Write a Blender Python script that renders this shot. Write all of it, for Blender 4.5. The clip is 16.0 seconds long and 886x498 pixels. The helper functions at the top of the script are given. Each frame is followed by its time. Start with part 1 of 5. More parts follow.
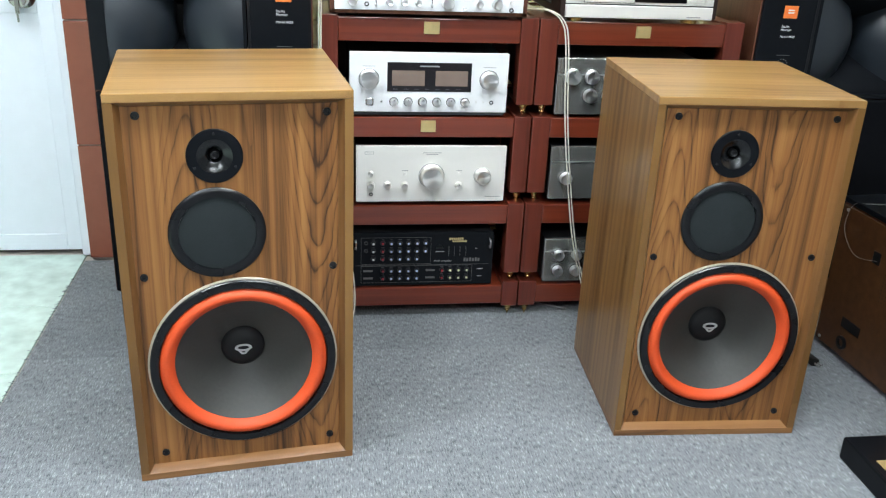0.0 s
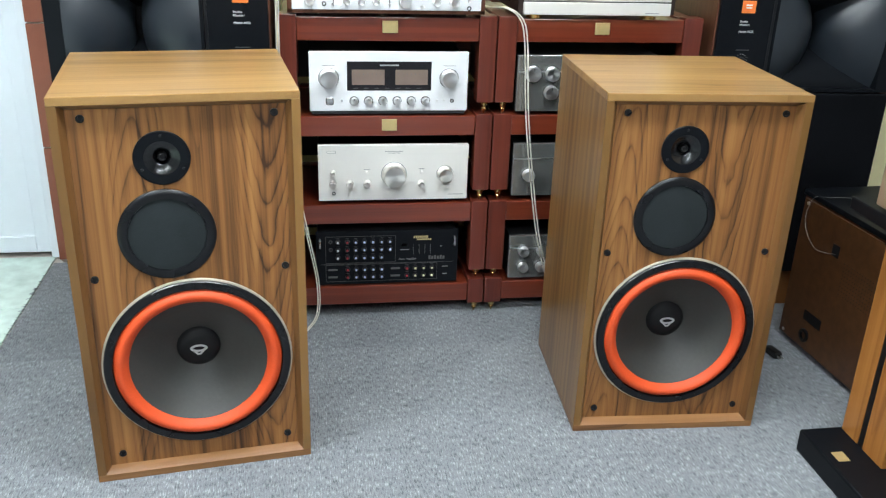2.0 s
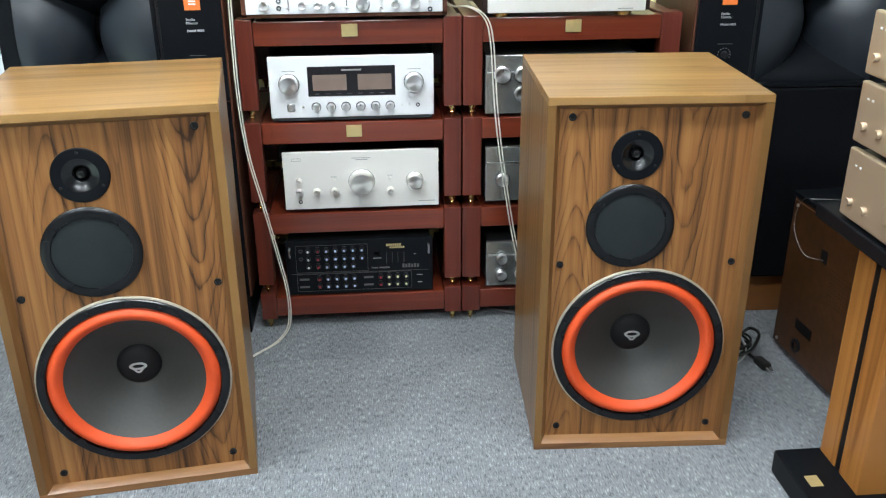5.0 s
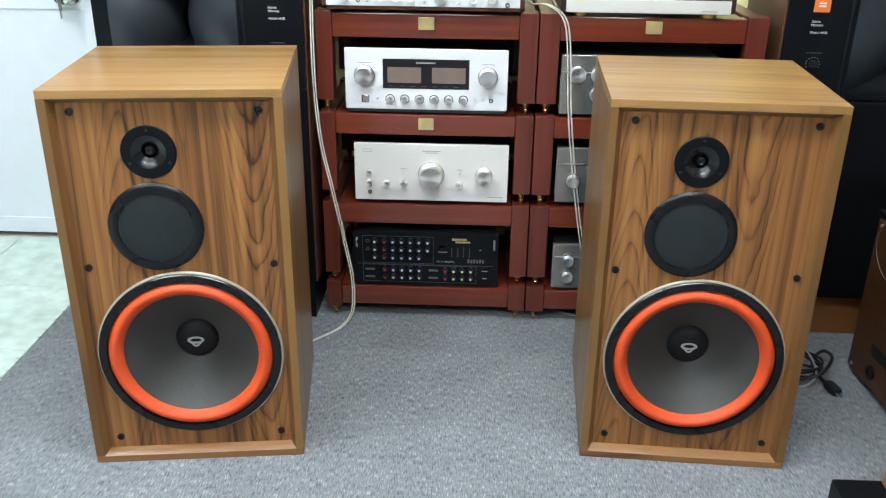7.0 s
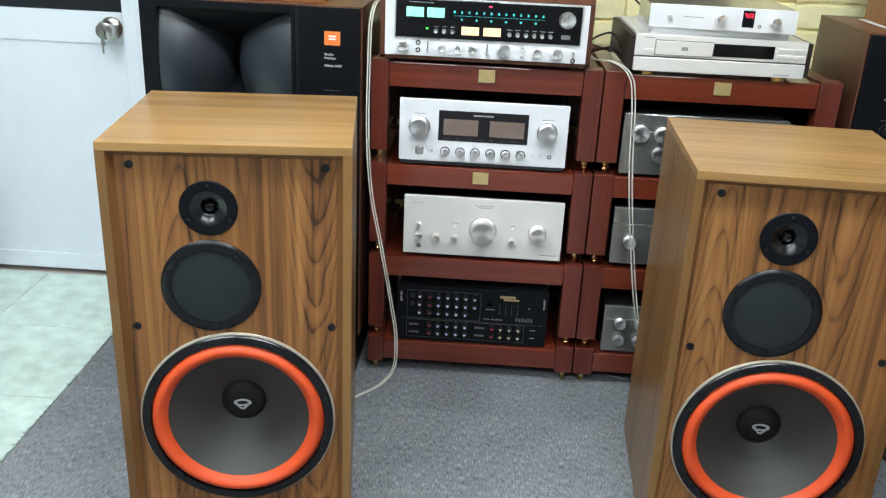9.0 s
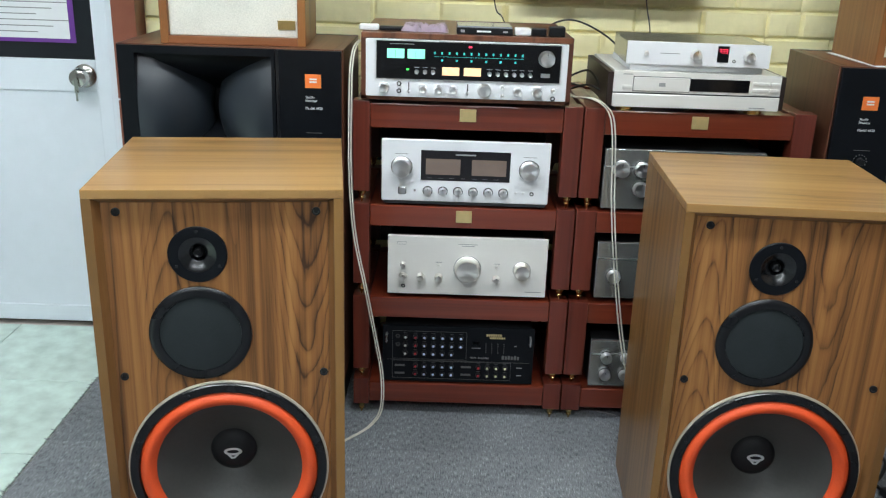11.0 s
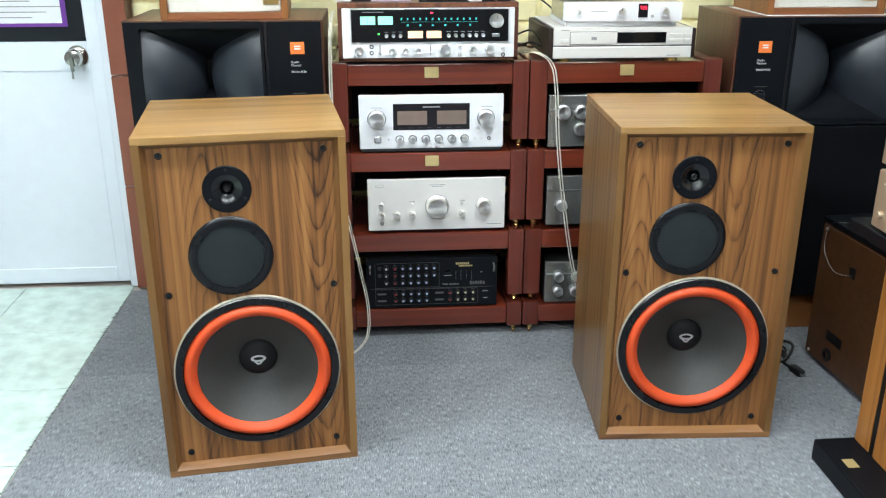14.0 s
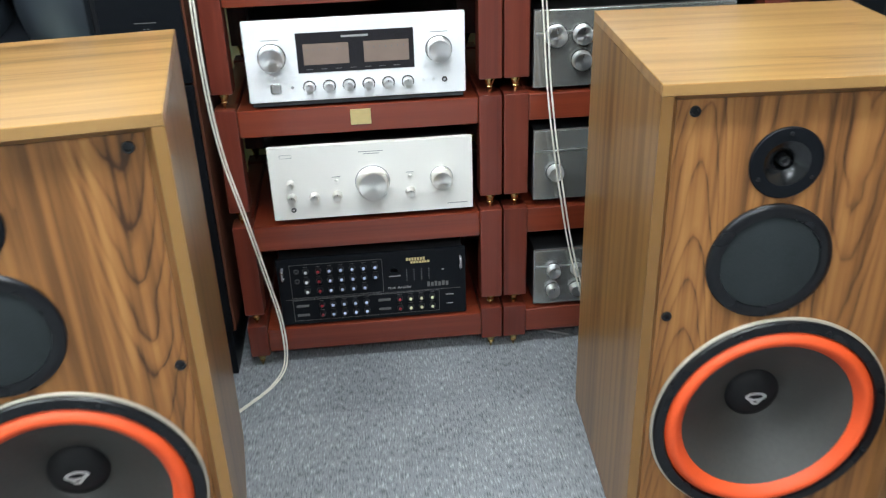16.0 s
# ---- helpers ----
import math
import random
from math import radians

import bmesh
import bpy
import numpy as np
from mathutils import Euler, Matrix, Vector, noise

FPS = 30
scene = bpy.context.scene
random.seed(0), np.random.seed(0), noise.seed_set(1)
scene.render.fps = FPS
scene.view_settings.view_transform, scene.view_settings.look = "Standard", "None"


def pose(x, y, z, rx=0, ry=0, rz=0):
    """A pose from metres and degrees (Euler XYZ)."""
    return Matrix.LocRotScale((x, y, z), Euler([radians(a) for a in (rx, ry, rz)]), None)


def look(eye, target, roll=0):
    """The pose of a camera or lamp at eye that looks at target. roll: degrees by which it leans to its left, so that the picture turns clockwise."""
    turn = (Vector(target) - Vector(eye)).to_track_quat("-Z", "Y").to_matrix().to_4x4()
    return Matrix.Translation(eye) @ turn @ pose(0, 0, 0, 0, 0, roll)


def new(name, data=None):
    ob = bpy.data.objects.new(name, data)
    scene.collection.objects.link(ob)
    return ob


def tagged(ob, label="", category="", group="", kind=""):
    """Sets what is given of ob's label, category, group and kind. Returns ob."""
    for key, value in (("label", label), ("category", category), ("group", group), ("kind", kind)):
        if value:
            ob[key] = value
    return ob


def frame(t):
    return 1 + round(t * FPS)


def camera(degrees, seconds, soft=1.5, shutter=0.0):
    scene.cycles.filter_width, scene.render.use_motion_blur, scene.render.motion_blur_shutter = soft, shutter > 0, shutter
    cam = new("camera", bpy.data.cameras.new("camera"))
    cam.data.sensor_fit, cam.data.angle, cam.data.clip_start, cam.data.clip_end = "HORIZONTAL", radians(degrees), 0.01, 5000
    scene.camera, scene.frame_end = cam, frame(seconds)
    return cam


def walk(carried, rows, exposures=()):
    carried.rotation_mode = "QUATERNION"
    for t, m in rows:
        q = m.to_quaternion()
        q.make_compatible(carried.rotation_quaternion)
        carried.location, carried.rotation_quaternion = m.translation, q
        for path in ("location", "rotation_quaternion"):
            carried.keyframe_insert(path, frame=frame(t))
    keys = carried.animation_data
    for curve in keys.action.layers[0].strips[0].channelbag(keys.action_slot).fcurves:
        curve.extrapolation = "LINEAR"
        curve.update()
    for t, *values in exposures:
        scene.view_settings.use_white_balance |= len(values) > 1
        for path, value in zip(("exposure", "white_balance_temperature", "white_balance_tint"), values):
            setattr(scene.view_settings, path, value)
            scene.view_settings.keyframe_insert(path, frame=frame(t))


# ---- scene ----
cam = camera(53.1, 16.0, soft=1.2, shutter=0.4)
PATH = [
    (0, (-0.036, 0.054, 1.244), (0.248, 1.877, 0.473), 2.6),
    (0.5, (-0.031, 0.053, 1.247), (0.26, 1.874, 0.474), 2.6),
    (1, (-0.026, 0.048, 1.245), (0.269, 1.867, 0.468), 2.4),
    (1.5, (0.005, 0.043, 1.249), (0.302, 1.861, 0.472), 2.1),
    (2, (0.057, 0.034, 1.254), (0.349, 1.854, 0.476), 2.0),
    (2.5, (0.121, 0.023, 1.259), (0.346, 1.852, 0.481), 1.2),
    (3, (0.187, 0.005, 1.263), (0.389, 1.837, 0.488), 1.0),
    (3.5, (0.225, -0.002, 1.263), (0.416, 1.83, 0.483), 0.9),
    (4, (0.251, 0.047, 1.26), (0.448, 1.877, 0.477), 1.0),
    (4.2, (0.265, 0.083, 1.267), (0.462, 1.912, 0.481), 0.7),
    (6.5, (0.413, 0.102, 1.263), (0.405, 1.935, 0.463), -0.4),
    (7, (0.42, 0.094, 1.259), (0.352, 1.926, 0.461), 0.7),
    (7.5, (0.399, 0.102, 1.26), (0.329, 1.936, 0.463), 2.0),
    (8, (0.384, 0.123, 1.268), (0.311, 1.96, 0.48), 3.0),
    (8.5, (0.348, 0.165, 1.283), (0.271, 2.01, 0.513), 2.9),
    (9, (0.277, 0.201, 1.295), (0.206, 2.057, 0.554), 2.7),
    (11.3, (0.222, 0.207, 1.29), (0.246, 2.097, 0.636), 2.0),
    (11.5, (0.22, 0.199, 1.284), (0.258, 2.087, 0.624), 2.1),
    (12, (0.223, 0.132, 1.279), (0.271, 2.02, 0.62), 1.7),
    (12.5, (0.235, -0.014, 1.282), (0.324, 1.867, 0.611), 1.6),
    (13, (0.216, -0.113, 1.28), (0.324, 1.762, 0.592), 1.2),
    (13.5, (0.166, -0.157, 1.293), (0.306, 1.716, 0.604), 0.5),
    (14, (0.108, -0.197, 1.291), (0.254, 1.674, 0.6), 0.0),
    (14.5, (0.159, -0.143, 1.274), (0.296, 1.72, 0.559), -0.3),
    (15, (0.203, 0.021, 1.24), (0.353, 1.851, 0.446), -0.1),
    (15.5, (0.231, 0.354, 1.244), (0.396, 2.147, 0.372), -0.1),
    (16, (0.283, 0.705, 1.2), (0.443, 2.47, 0.274), -1.9),
]
EXPOSURES = ((0, 0.04), (4, 0.02), (6.5, -0.02), (8, 0.01), (8.5, 0.03), (9, -0.2), (11.5, -0.45), (12, -0.45), (12.5, -0.21), (13, -0.01), (14.5, 0.0), (15, -0.05), (15.5, -0.13), (16, 0.18))
walk(cam, [(t, look(eye, target, roll)) for t, eye, target, roll in PATH], EXPOSURES)

# ---- light ----
world = bpy.data.worlds.new("world")
world.use_nodes = True
world.node_tree.nodes["Background"].inputs[0].default_value = (0.75, 0.85, 1.0, 1)
world.node_tree.nodes["Background"].inputs[1].default_value = 0.15
scene.world = world
LAMP_POWER = 56.0


# ---- materials ----
def nodes_of(name):
    m = bpy.data.materials.new(name)
    m.use_nodes = True
    return m, m.node_tree.nodes, m.node_tree.links, m.node_tree.nodes["Principled BSDF"]


def plain(name, colour, rough=0.5, metal=0.0, grain=0.08, scale=60.0, bump=0.0, spec=0.5):
    """A surface with fine mottling and uneven gloss."""
    m, n, l, b = nodes_of(name)
    tc = n.new("ShaderNodeTexCoord")
    a = n.new("ShaderNodeTexNoise")
    a.inputs["Scale"].default_value, a.inputs["Detail"].default_value = scale, 5
    l.new(tc.outputs["Object"], a.inputs["Vector"])
    big = n.new("ShaderNodeTexNoise")
    big.inputs["Scale"].default_value = scale / 12
    l.new(tc.outputs["Object"], big.inputs["Vector"])
    mix = n.new("ShaderNodeMath")
    mix.operation = "ADD"
    l.new(a.outputs["Fac"], mix.inputs[0]), l.new(big.outputs["Fac"], mix.inputs[1])
    r = n.new("ShaderNodeMapRange")
    r.inputs["From Min"].default_value, r.inputs["From Max"].default_value = 0.6, 1.4
    r.inputs["To Min"].default_value, r.inputs["To Max"].default_value = 1 - grain, 1 + grain
    l.new(mix.outputs[0], r.inputs["Value"])
    v = n.new("ShaderNodeVectorMath")
    v.operation = "SCALE"
    v.inputs[0].default_value = colour
    l.new(r.outputs[0], v.inputs["Scale"]), l.new(v.outputs[0], b.inputs["Base Color"])
    q = n.new("ShaderNodeMapRange")
    q.inputs["To Min"].default_value, q.inputs["To Max"].default_value = max(rough - 0.1, 0.02), min(rough + 0.1, 1)
    l.new(big.outputs["Fac"], q.inputs["Value"]), l.new(q.outputs[0], b.inputs["Roughness"])
    b.inputs["Metallic"].default_value = metal
    b.inputs["Specular IOR Level"].default_value = spec
    if bump:
        k = n.new("ShaderNodeBump")
        k.inputs["Strength"].default_value, k.inputs["Distance"].default_value = bump, 0.002
        l.new(a.outputs["Fac"], k.inputs["Height"]), l.new(k.outputs[0], b.inputs["Normal"])
    return m


def ramp(n, stops):
    r = n.new("ShaderNodeValToRGB")
    e = r.color_ramp.elements
    while len(e) < len(stops):
        e.new(0.5)
    for el, (p, c) in zip(e, stops):
        el.position, el.color = p, (*c, 1)
    return r


def calc(n, l, op, a, b=None, c=None):
    """One arithmetic node; its terms are numbers or sockets."""
    m = n.new("ShaderNodeMath")
    m.operation = op
    for k, v in enumerate((a, b, c)):
        if isinstance(v, (int, float)):
            m.inputs[k].default_value = v
        elif v is not None:
            l.new(v, m.inputs[k])
    return m.outputs[0]


def veneer(name, light, mid, dark, along="z", across="x", plank=0.0, lines=9.0, rough=0.35, stretch=0.09, fine=0.5, coat=0.25, flames=(), bands=(), figure=0.5):
    """Sliced veneer: the contour lines of a stretched noise give straight and flame grain along one axis."""
    m, n, l, b = nodes_of(name)
    tc, info = n.new("ShaderNodeTexCoord"), n.new("ShaderNodeObjectInfo")
    sep = n.new("ShaderNodeSeparateXYZ")
    l.new(tc.outputs["Object"], sep.inputs[0])
    off = n.new("ShaderNodeMath")
    off.operation, off.inputs[1].default_value = "MULTIPLY", 7.3
    l.new(info.outputs["Random"], off.inputs[0])
    comb = n.new("ShaderNodeCombineXYZ")
    l.new(sep.outputs[across.upper()], comb.inputs[0])
    st = n.new("ShaderNodeMath")
    st.operation, st.inputs[1].default_value = "MULTIPLY", stretch
    l.new(sep.outputs[along.upper()], st.inputs[0])
    l.new(st.outputs[0], comb.inputs[1])
    zz = n.new("ShaderNodeMath")
    zz.operation = "ADD"
    l.new(off.outputs[0], zz.inputs[0])
    cell = None
    if plank:
        d = n.new("ShaderNodeMath")
        d.operation, d.inputs[1].default_value = "DIVIDE", plank
        l.new(sep.outputs[across.upper()], d.inputs[0])
        fl = n.new("ShaderNodeMath")
        fl.operation = "FLOOR"
        l.new(d.outputs[0], fl.inputs[0])
        cell = n.new("ShaderNodeTexWhiteNoise")
        cell.noise_dimensions = "2D"
        cc = n.new("ShaderNodeCombineXYZ")
        l.new(fl.outputs[0], cc.inputs[0]), l.new(off.outputs[0], cc.inputs[1])
        l.new(cc.outputs[0], cell.inputs["Vector"])
        l.new(cell.outputs["Value"], zz.inputs[1])
    else:
        zz.inputs[1].default_value = 0.0
    l.new(zz.outputs[0], comb.inputs[2])
    h = n.new("ShaderNodeTexNoise")
    h.inputs["Scale"].default_value, h.inputs["Detail"].default_value, h.inputs["Roughness"].default_value = 8.0, 2.0, 0.35
    l.new(comb.outputs[0], h.inputs["Vector"])
    mul = n.new("ShaderNodeMath")
    mul.operation, mul.inputs[1].default_value = "MULTIPLY", lines
    l.new(h.outputs["Fac"], mul.inputs[0])
    fr = n.new("ShaderNodeMath")
    fr.operation = "FRACT"
    l.new(mul.outputs[0], fr.inputs[0])
    grain = ramp(n, ((0.0, (0.1,) * 3), (0.07, (0.5,) * 3), (0.22, (0.78,) * 3), (0.55, (0.92,) * 3), (0.93, (1.0,) * 3), (1.0, (0.45,) * 3)))
    l.new(fr.outputs[0], grain.inputs[0])
    # the flame figure comes and goes; elsewhere the grain is straight
    mk = n.new("ShaderNodeTexNoise")
    mk.inputs["Scale"].default_value = 5.0
    mv = n.new("ShaderNodeVectorMath")
    mv.operation, mv.inputs[1].default_value = "ADD", (3.7, 1.9, 5.1)
    l.new(comb.outputs[0], mv.inputs[0]), l.new(mv.outputs[0], mk.inputs["Vector"])
    mr = n.new("ShaderNodeMapRange")
    mr.inputs["From Min"].default_value, mr.inputs["From Max"].default_value = 0.42, 0.62
    mr.inputs["To Min"].default_value, mr.inputs["To Max"].default_value = 0.3, 1.0
    l.new(mk.outputs["Fac"], mr.inputs["Value"])
    gm = n.new("ShaderNodeMix")
    gm.inputs["A"].default_value = 0.86
    l.new(mr.outputs[0], gm.inputs["Factor"]), l.new(grain.outputs[0], gm.inputs["B"])
    # broad light and dark streaks
    st2 = n.new("ShaderNodeVectorMath")
    st2.operation, st2.inputs[1].default_value = "MULTIPLY", (55, 9, 3)
    l.new(comb.outputs[0], st2.inputs[0])
    s2 = n.new("ShaderNodeTexNoise")
    s2.inputs["Scale"].default_value, s2.inputs["Detail"].default_value = 1.0, 4
    l.new(st2.outputs[0], s2.inputs["Vector"])
    # pores
    st3 = n.new("ShaderNodeVectorMath")
    st3.operation, st3.inputs[1].default_value = "MULTIPLY", (420, 180, 5)
    l.new(comb.outputs[0], st3.inputs[0])
    s3 = n.new("ShaderNodeTexNoise")
    s3.inputs["Scale"].default_value, s3.inputs["Detail"].default_value = 1.0, 3
    l.new(st3.outputs[0], s3.inputs["Vector"])
    add = n.new("ShaderNodeMath")
    add.operation, add.inputs[1].default_value = "MULTIPLY_ADD", figure
    l.new(gm.outputs[0], add.inputs[0])
    half = n.new("ShaderNodeMath")
    half.operation, half.inputs[1].default_value = "MULTIPLY", 1.0
    l.new(s2.outputs["Fac"], half.inputs[0])
    l.new(half.outputs[0], add.inputs[2])
    add3 = n.new("ShaderNodeMath")
    add3.operation, add3.inputs[1].default_value = "MULTIPLY_ADD", fine * 0.4
    l.new(s3.outputs["Fac"], add3.inputs[0]), l.new(add.outputs[0], add3.inputs[2])
    last = add3
    if cell:
        last = n.new("ShaderNodeMath")
        last.operation, last.inputs[1].default_value = "MULTIPLY_ADD", 0.2
        l.new(cell.outputs["Value"], last.inputs[0]), l.new(add3.outputs[0], last.inputs[2])
    tone = last.outputs[0]
    u, w = sep.outputs[across.upper()], sep.outputs[along.upper()]
    # broad heartwood bands: (place across, half width, amount)
    for x0, wide, amount in bands:
        d = calc(n, l, "MULTIPLY_ADD", calc(n, l, "MULTIPLY_ADD", h.outputs["Fac"], 0.045, u), 1 / wide, -(x0 + 0.0225) / wide)
        bell = calc(n, l, "EXPONENT", calc(n, l, "MULTIPLY", calc(n, l, "MULTIPLY", d, d), -1.0))
        tone = calc(n, l, "MULTIPLY_ADD", bell, amount, tone)
    # cathedral figures: (place across, half width, way up or down, arches a metre, foot, head, depth of tone)
    for x0, wide, way, arches, foot, head, amount in flames:
        wob = []
        for size in ((10.0, 7.0), (45.0, 16.0), (2.0, 3.0)):
            v = n.new("ShaderNodeCombineXYZ")
            l.new(calc(n, l, "MULTIPLY", u, size[0]), v.inputs[0]), l.new(calc(n, l, "MULTIPLY", w, size[1]), v.inputs[1])
            v.inputs[2].default_value = x0 * 31
            t = n.new("ShaderNodeTexNoise")
            t.inputs["Scale"].default_value, t.inputs["Detail"].default_value = 1.0, 2
            l.new(v.outputs[0], t.inputs["Vector"])
            wob.append(calc(n, l, "SUBTRACT", t.outputs["Fac"], 0.5))
        d = calc(n, l, "MULTIPLY_ADD", calc(n, l, "MULTIPLY_ADD", wob[2], 0.05, u), 1 / wide, -x0 / wide)
        side = calc(n, l, "ABSOLUTE", d)
        g = calc(n, l, "MULTIPLY_ADD", w, arches, calc(n, l, "MULTIPLY", calc(n, l, "POWER", side, 1.9), way * arches * 0.25))
        g = calc(n, l, "MULTIPLY_ADD", wob[0], 1.5, g)
        g = calc(n, l, "MULTIPLY_ADD", wob[1], 0.35, g)
        step = calc(n, l, "FRACT", calc(n, l, "MULTIPLY", g, -way))
        edge = ramp(n, ((0.0, (0.15,) * 3), (0.12, (0.6,) * 3), (0.32, (0.85,) * 3), (0.75, (1.0,) * 3), (0.94, (0.75,) * 3), (1.0, (0.25,) * 3)))
        l.new(step, edge.inputs[0])
        ring = n.new("ShaderNodeTexWhiteNoise")
        ring.noise_dimensions = "1D"
        l.new(calc(n, l, "FLOOR", calc(n, l, "MULTIPLY", g, -way)), ring.inputs["W"])
        shade = calc(n, l, "MULTIPLY", calc(n, l, "SUBTRACT", edge.outputs[0], 0.8), calc(n, l, "MULTIPLY_ADD", ring.outputs["Value"], 0.5, 0.5))
        shade = calc(n, l, "MULTIPLY_ADD", calc(n, l, "SUBTRACT", ring.outputs["Value"], 0.45), 0.22, shade)
        near = n.new("ShaderNodeMapRange")
        near.interpolation_type = "SMOOTHSTEP"
        near.inputs["From Min"].default_value, near.inputs["From Max"].default_value = 1.45, 0.8
        l.new(side, near.inputs["Value"])
        fade = calc(n, l, "MULTIPLY", near.outputs[0], amount)
        for lim, soft in ((foot, 0.08), (head, -0.08)):
            q = n.new("ShaderNodeMapRange")
            q.inputs["From Min"].default_value, q.inputs["From Max"].default_value = lim, lim + soft
            l.new(w, q.inputs["Value"])
            fade = calc(n, l, "MULTIPLY", fade, q.outputs[0])
        tone = calc(n, l, "MULTIPLY_ADD", shade, fade, tone)
    sh = n.new("ShaderNodeMapRange")
    sh.inputs["From Min"].default_value, sh.inputs["From Max"].default_value = 0.33 + 0.86 * figure, 0.91 + 0.86 * figure
    l.new(tone, sh.inputs["Value"])
    col = ramp(n, ((0.0, dark), (0.45, mid), (1.0, light)))
    l.new(sh.outputs[0], col.inputs[0]), l.new(col.outputs[0], b.inputs["Base Color"])
    b.inputs["Roughness"].default_value, b.inputs["Specular IOR Level"].default_value = rough, 0.35
    b.inputs["Coat Weight"].default_value, b.inputs["Coat Roughness"].default_value = coat, 0.22 if coat < 0.4 else 0.12
    k = n.new("ShaderNodeBump")
    k.inputs["Strength"].default_value, k.inputs["Distance"].default_value = 0.25, 0.0006
    l.new(s3.outputs["Fac"], k.inputs["Height"]), l.new(k.outputs[0], b.inputs["Normal"])
    return m


def brushed(name, colour, rough=0.3, axis="x", metal=1.0):
    m, n, l, b = nodes_of(name)
    tc = n.new("ShaderNodeTexCoord")
    mp = n.new("ShaderNodeMapping")
    mp.inputs["Scale"].default_value = (3, 900, 900) if axis == "x" else (900, 900, 3)
    l.new(tc.outputs["Object"], mp.inputs["Vector"])
    a = n.new("ShaderNodeTexNoise")
    a.inputs["Scale"].default_value, a.inputs["Detail"].default_value = 1.0, 3
    l.new(mp.outputs[0], a.inputs["Vector"])
    r = n.new("ShaderNodeMapRange")
    r.inputs["To Min"].default_value, r.inputs["To Max"].default_value = rough - 0.04, rough + 0.05
    l.new(a.outputs["Fac"], r.inputs["Value"]), l.new(r.outputs[0], b.inputs["Roughness"])
    k = n.new("ShaderNodeBump")
    k.inputs["Strength"].default_value, k.inputs["Distance"].default_value = 0.03, 0.0005
    l.new(a.outputs["Fac"], k.inputs["Height"]), l.new(k.outputs[0], b.inputs["Normal"])
    b.inputs["Base Color"].default_value, b.inputs["Metallic"].default_value = (*colour, 1), metal
    return m


def turned(name, colour, rough=0.3):
    """Metal turned on a lathe round the object's y axis, with its spoke-like gloss."""
    m, n, l, b = nodes_of(name)
    tg = n.new("ShaderNodeTangent")
    tg.direction_type, tg.axis = "RADIAL", "Y"
    l.new(tg.outputs[0], b.inputs["Tangent"])
    b.inputs["Anisotropic"].default_value, b.inputs["Roughness"].default_value = 0.85, rough
    b.inputs["Base Color"].default_value, b.inputs["Metallic"].default_value = (*colour, 1), 1.0
    return m


def glow(name, colour, strength):
    m, n, l, b = nodes_of(name)
    b.inputs["Base Color"].default_value = (*colour, 1)
    b.inputs["Emission Color"].default_value, b.inputs["Emission Strength"].default_value = (*colour, 1), strength
    return m


def carpet_stuff(name, light, dark, fleck):
    """Short looped pile: grey yarn with pale flecks in two directions."""
    m, n, l, b = nodes_of(name)
    tc = n.new("ShaderNodeTexCoord")
    mp = n.new("ShaderNodeMapping")
    mp.inputs["Scale"].default_value = (330, 55, 1)
    l.new(tc.outputs["Object"], mp.inputs["Vector"])
    a = n.new("ShaderNodeTexNoise")
    a.inputs["Scale"].default_value, a.inputs["Detail"].default_value, a.inputs["Roughness"].default_value = 1.0, 3, 0.6
    l.new(mp.outputs[0], a.inputs["Vector"])
    loops = n.new("ShaderNodeTexVoronoi")
    loops.inputs["Scale"].default_value = 260
    l.new(tc.outputs["Object"], loops.inputs["Vector"])
    big = n.new("ShaderNodeTexNoise")
    big.inputs["Scale"].default_value, big.inputs["Detail"].default_value = 6, 4
    l.new(tc.outputs["Object"], big.inputs["Vector"])
    s = n.new("ShaderNodeMath")
    s.operation, s.inputs[1].default_value = "MULTIPLY_ADD", 0.22
    l.new(big.outputs["Fac"], s.inputs[0]), l.new(a.outputs["Fac"], s.inputs[2])
    mid = n.new("ShaderNodeTexNoise")
    mid.inputs["Scale"].default_value, mid.inputs["Detail"].default_value = 60, 2
    l.new(tc.outputs["Object"], mid.inputs["Vector"])
    s0 = s
    s = n.new("ShaderNodeMath")
    s.operation, s.inputs[1].default_value = "MULTIPLY_ADD", 0.35
    md = n.new("ShaderNodeMath")
    md.operation, md.inputs[1].default_value = "SUBTRACT", 0.5
    l.new(mid.outputs["Fac"], md.inputs[0])
    l.new(md.outputs[0], s.inputs[0]), l.new(s0.outputs[0], s.inputs[2])
    col = ramp(n, ((0.45, dark), (0.58, light), (0.68, light), (0.8, fleck)))
    l.new(s.outputs[0], col.inputs[0]), l.new(col.outputs[0], b.inputs["Base Color"])
    b.inputs["Roughness"].default_value, b.inputs["Specular IOR Level"].default_value = 0.95, 0.15
    b.inputs["Sheen Weight"].default_value, b.inputs["Sheen Roughness"].default_value = 0.25, 0.5
    h = n.new("ShaderNodeMath")
    h.operation, h.inputs[1].default_value = "MULTIPLY_ADD", -0.3
    l.new(loops.outputs["Distance"], h.inputs[0]), l.new(a.outputs["Fac"], h.inputs[2])
    k = n.new("ShaderNodeBump")
    k.inputs["Strength"].default_value, k.inputs["Distance"].default_value = 0.9, 0.004
    l.new(h.outputs[0], k.inputs["Height"]), l.new(k.outputs[0], b.inputs["Normal"])
    return m


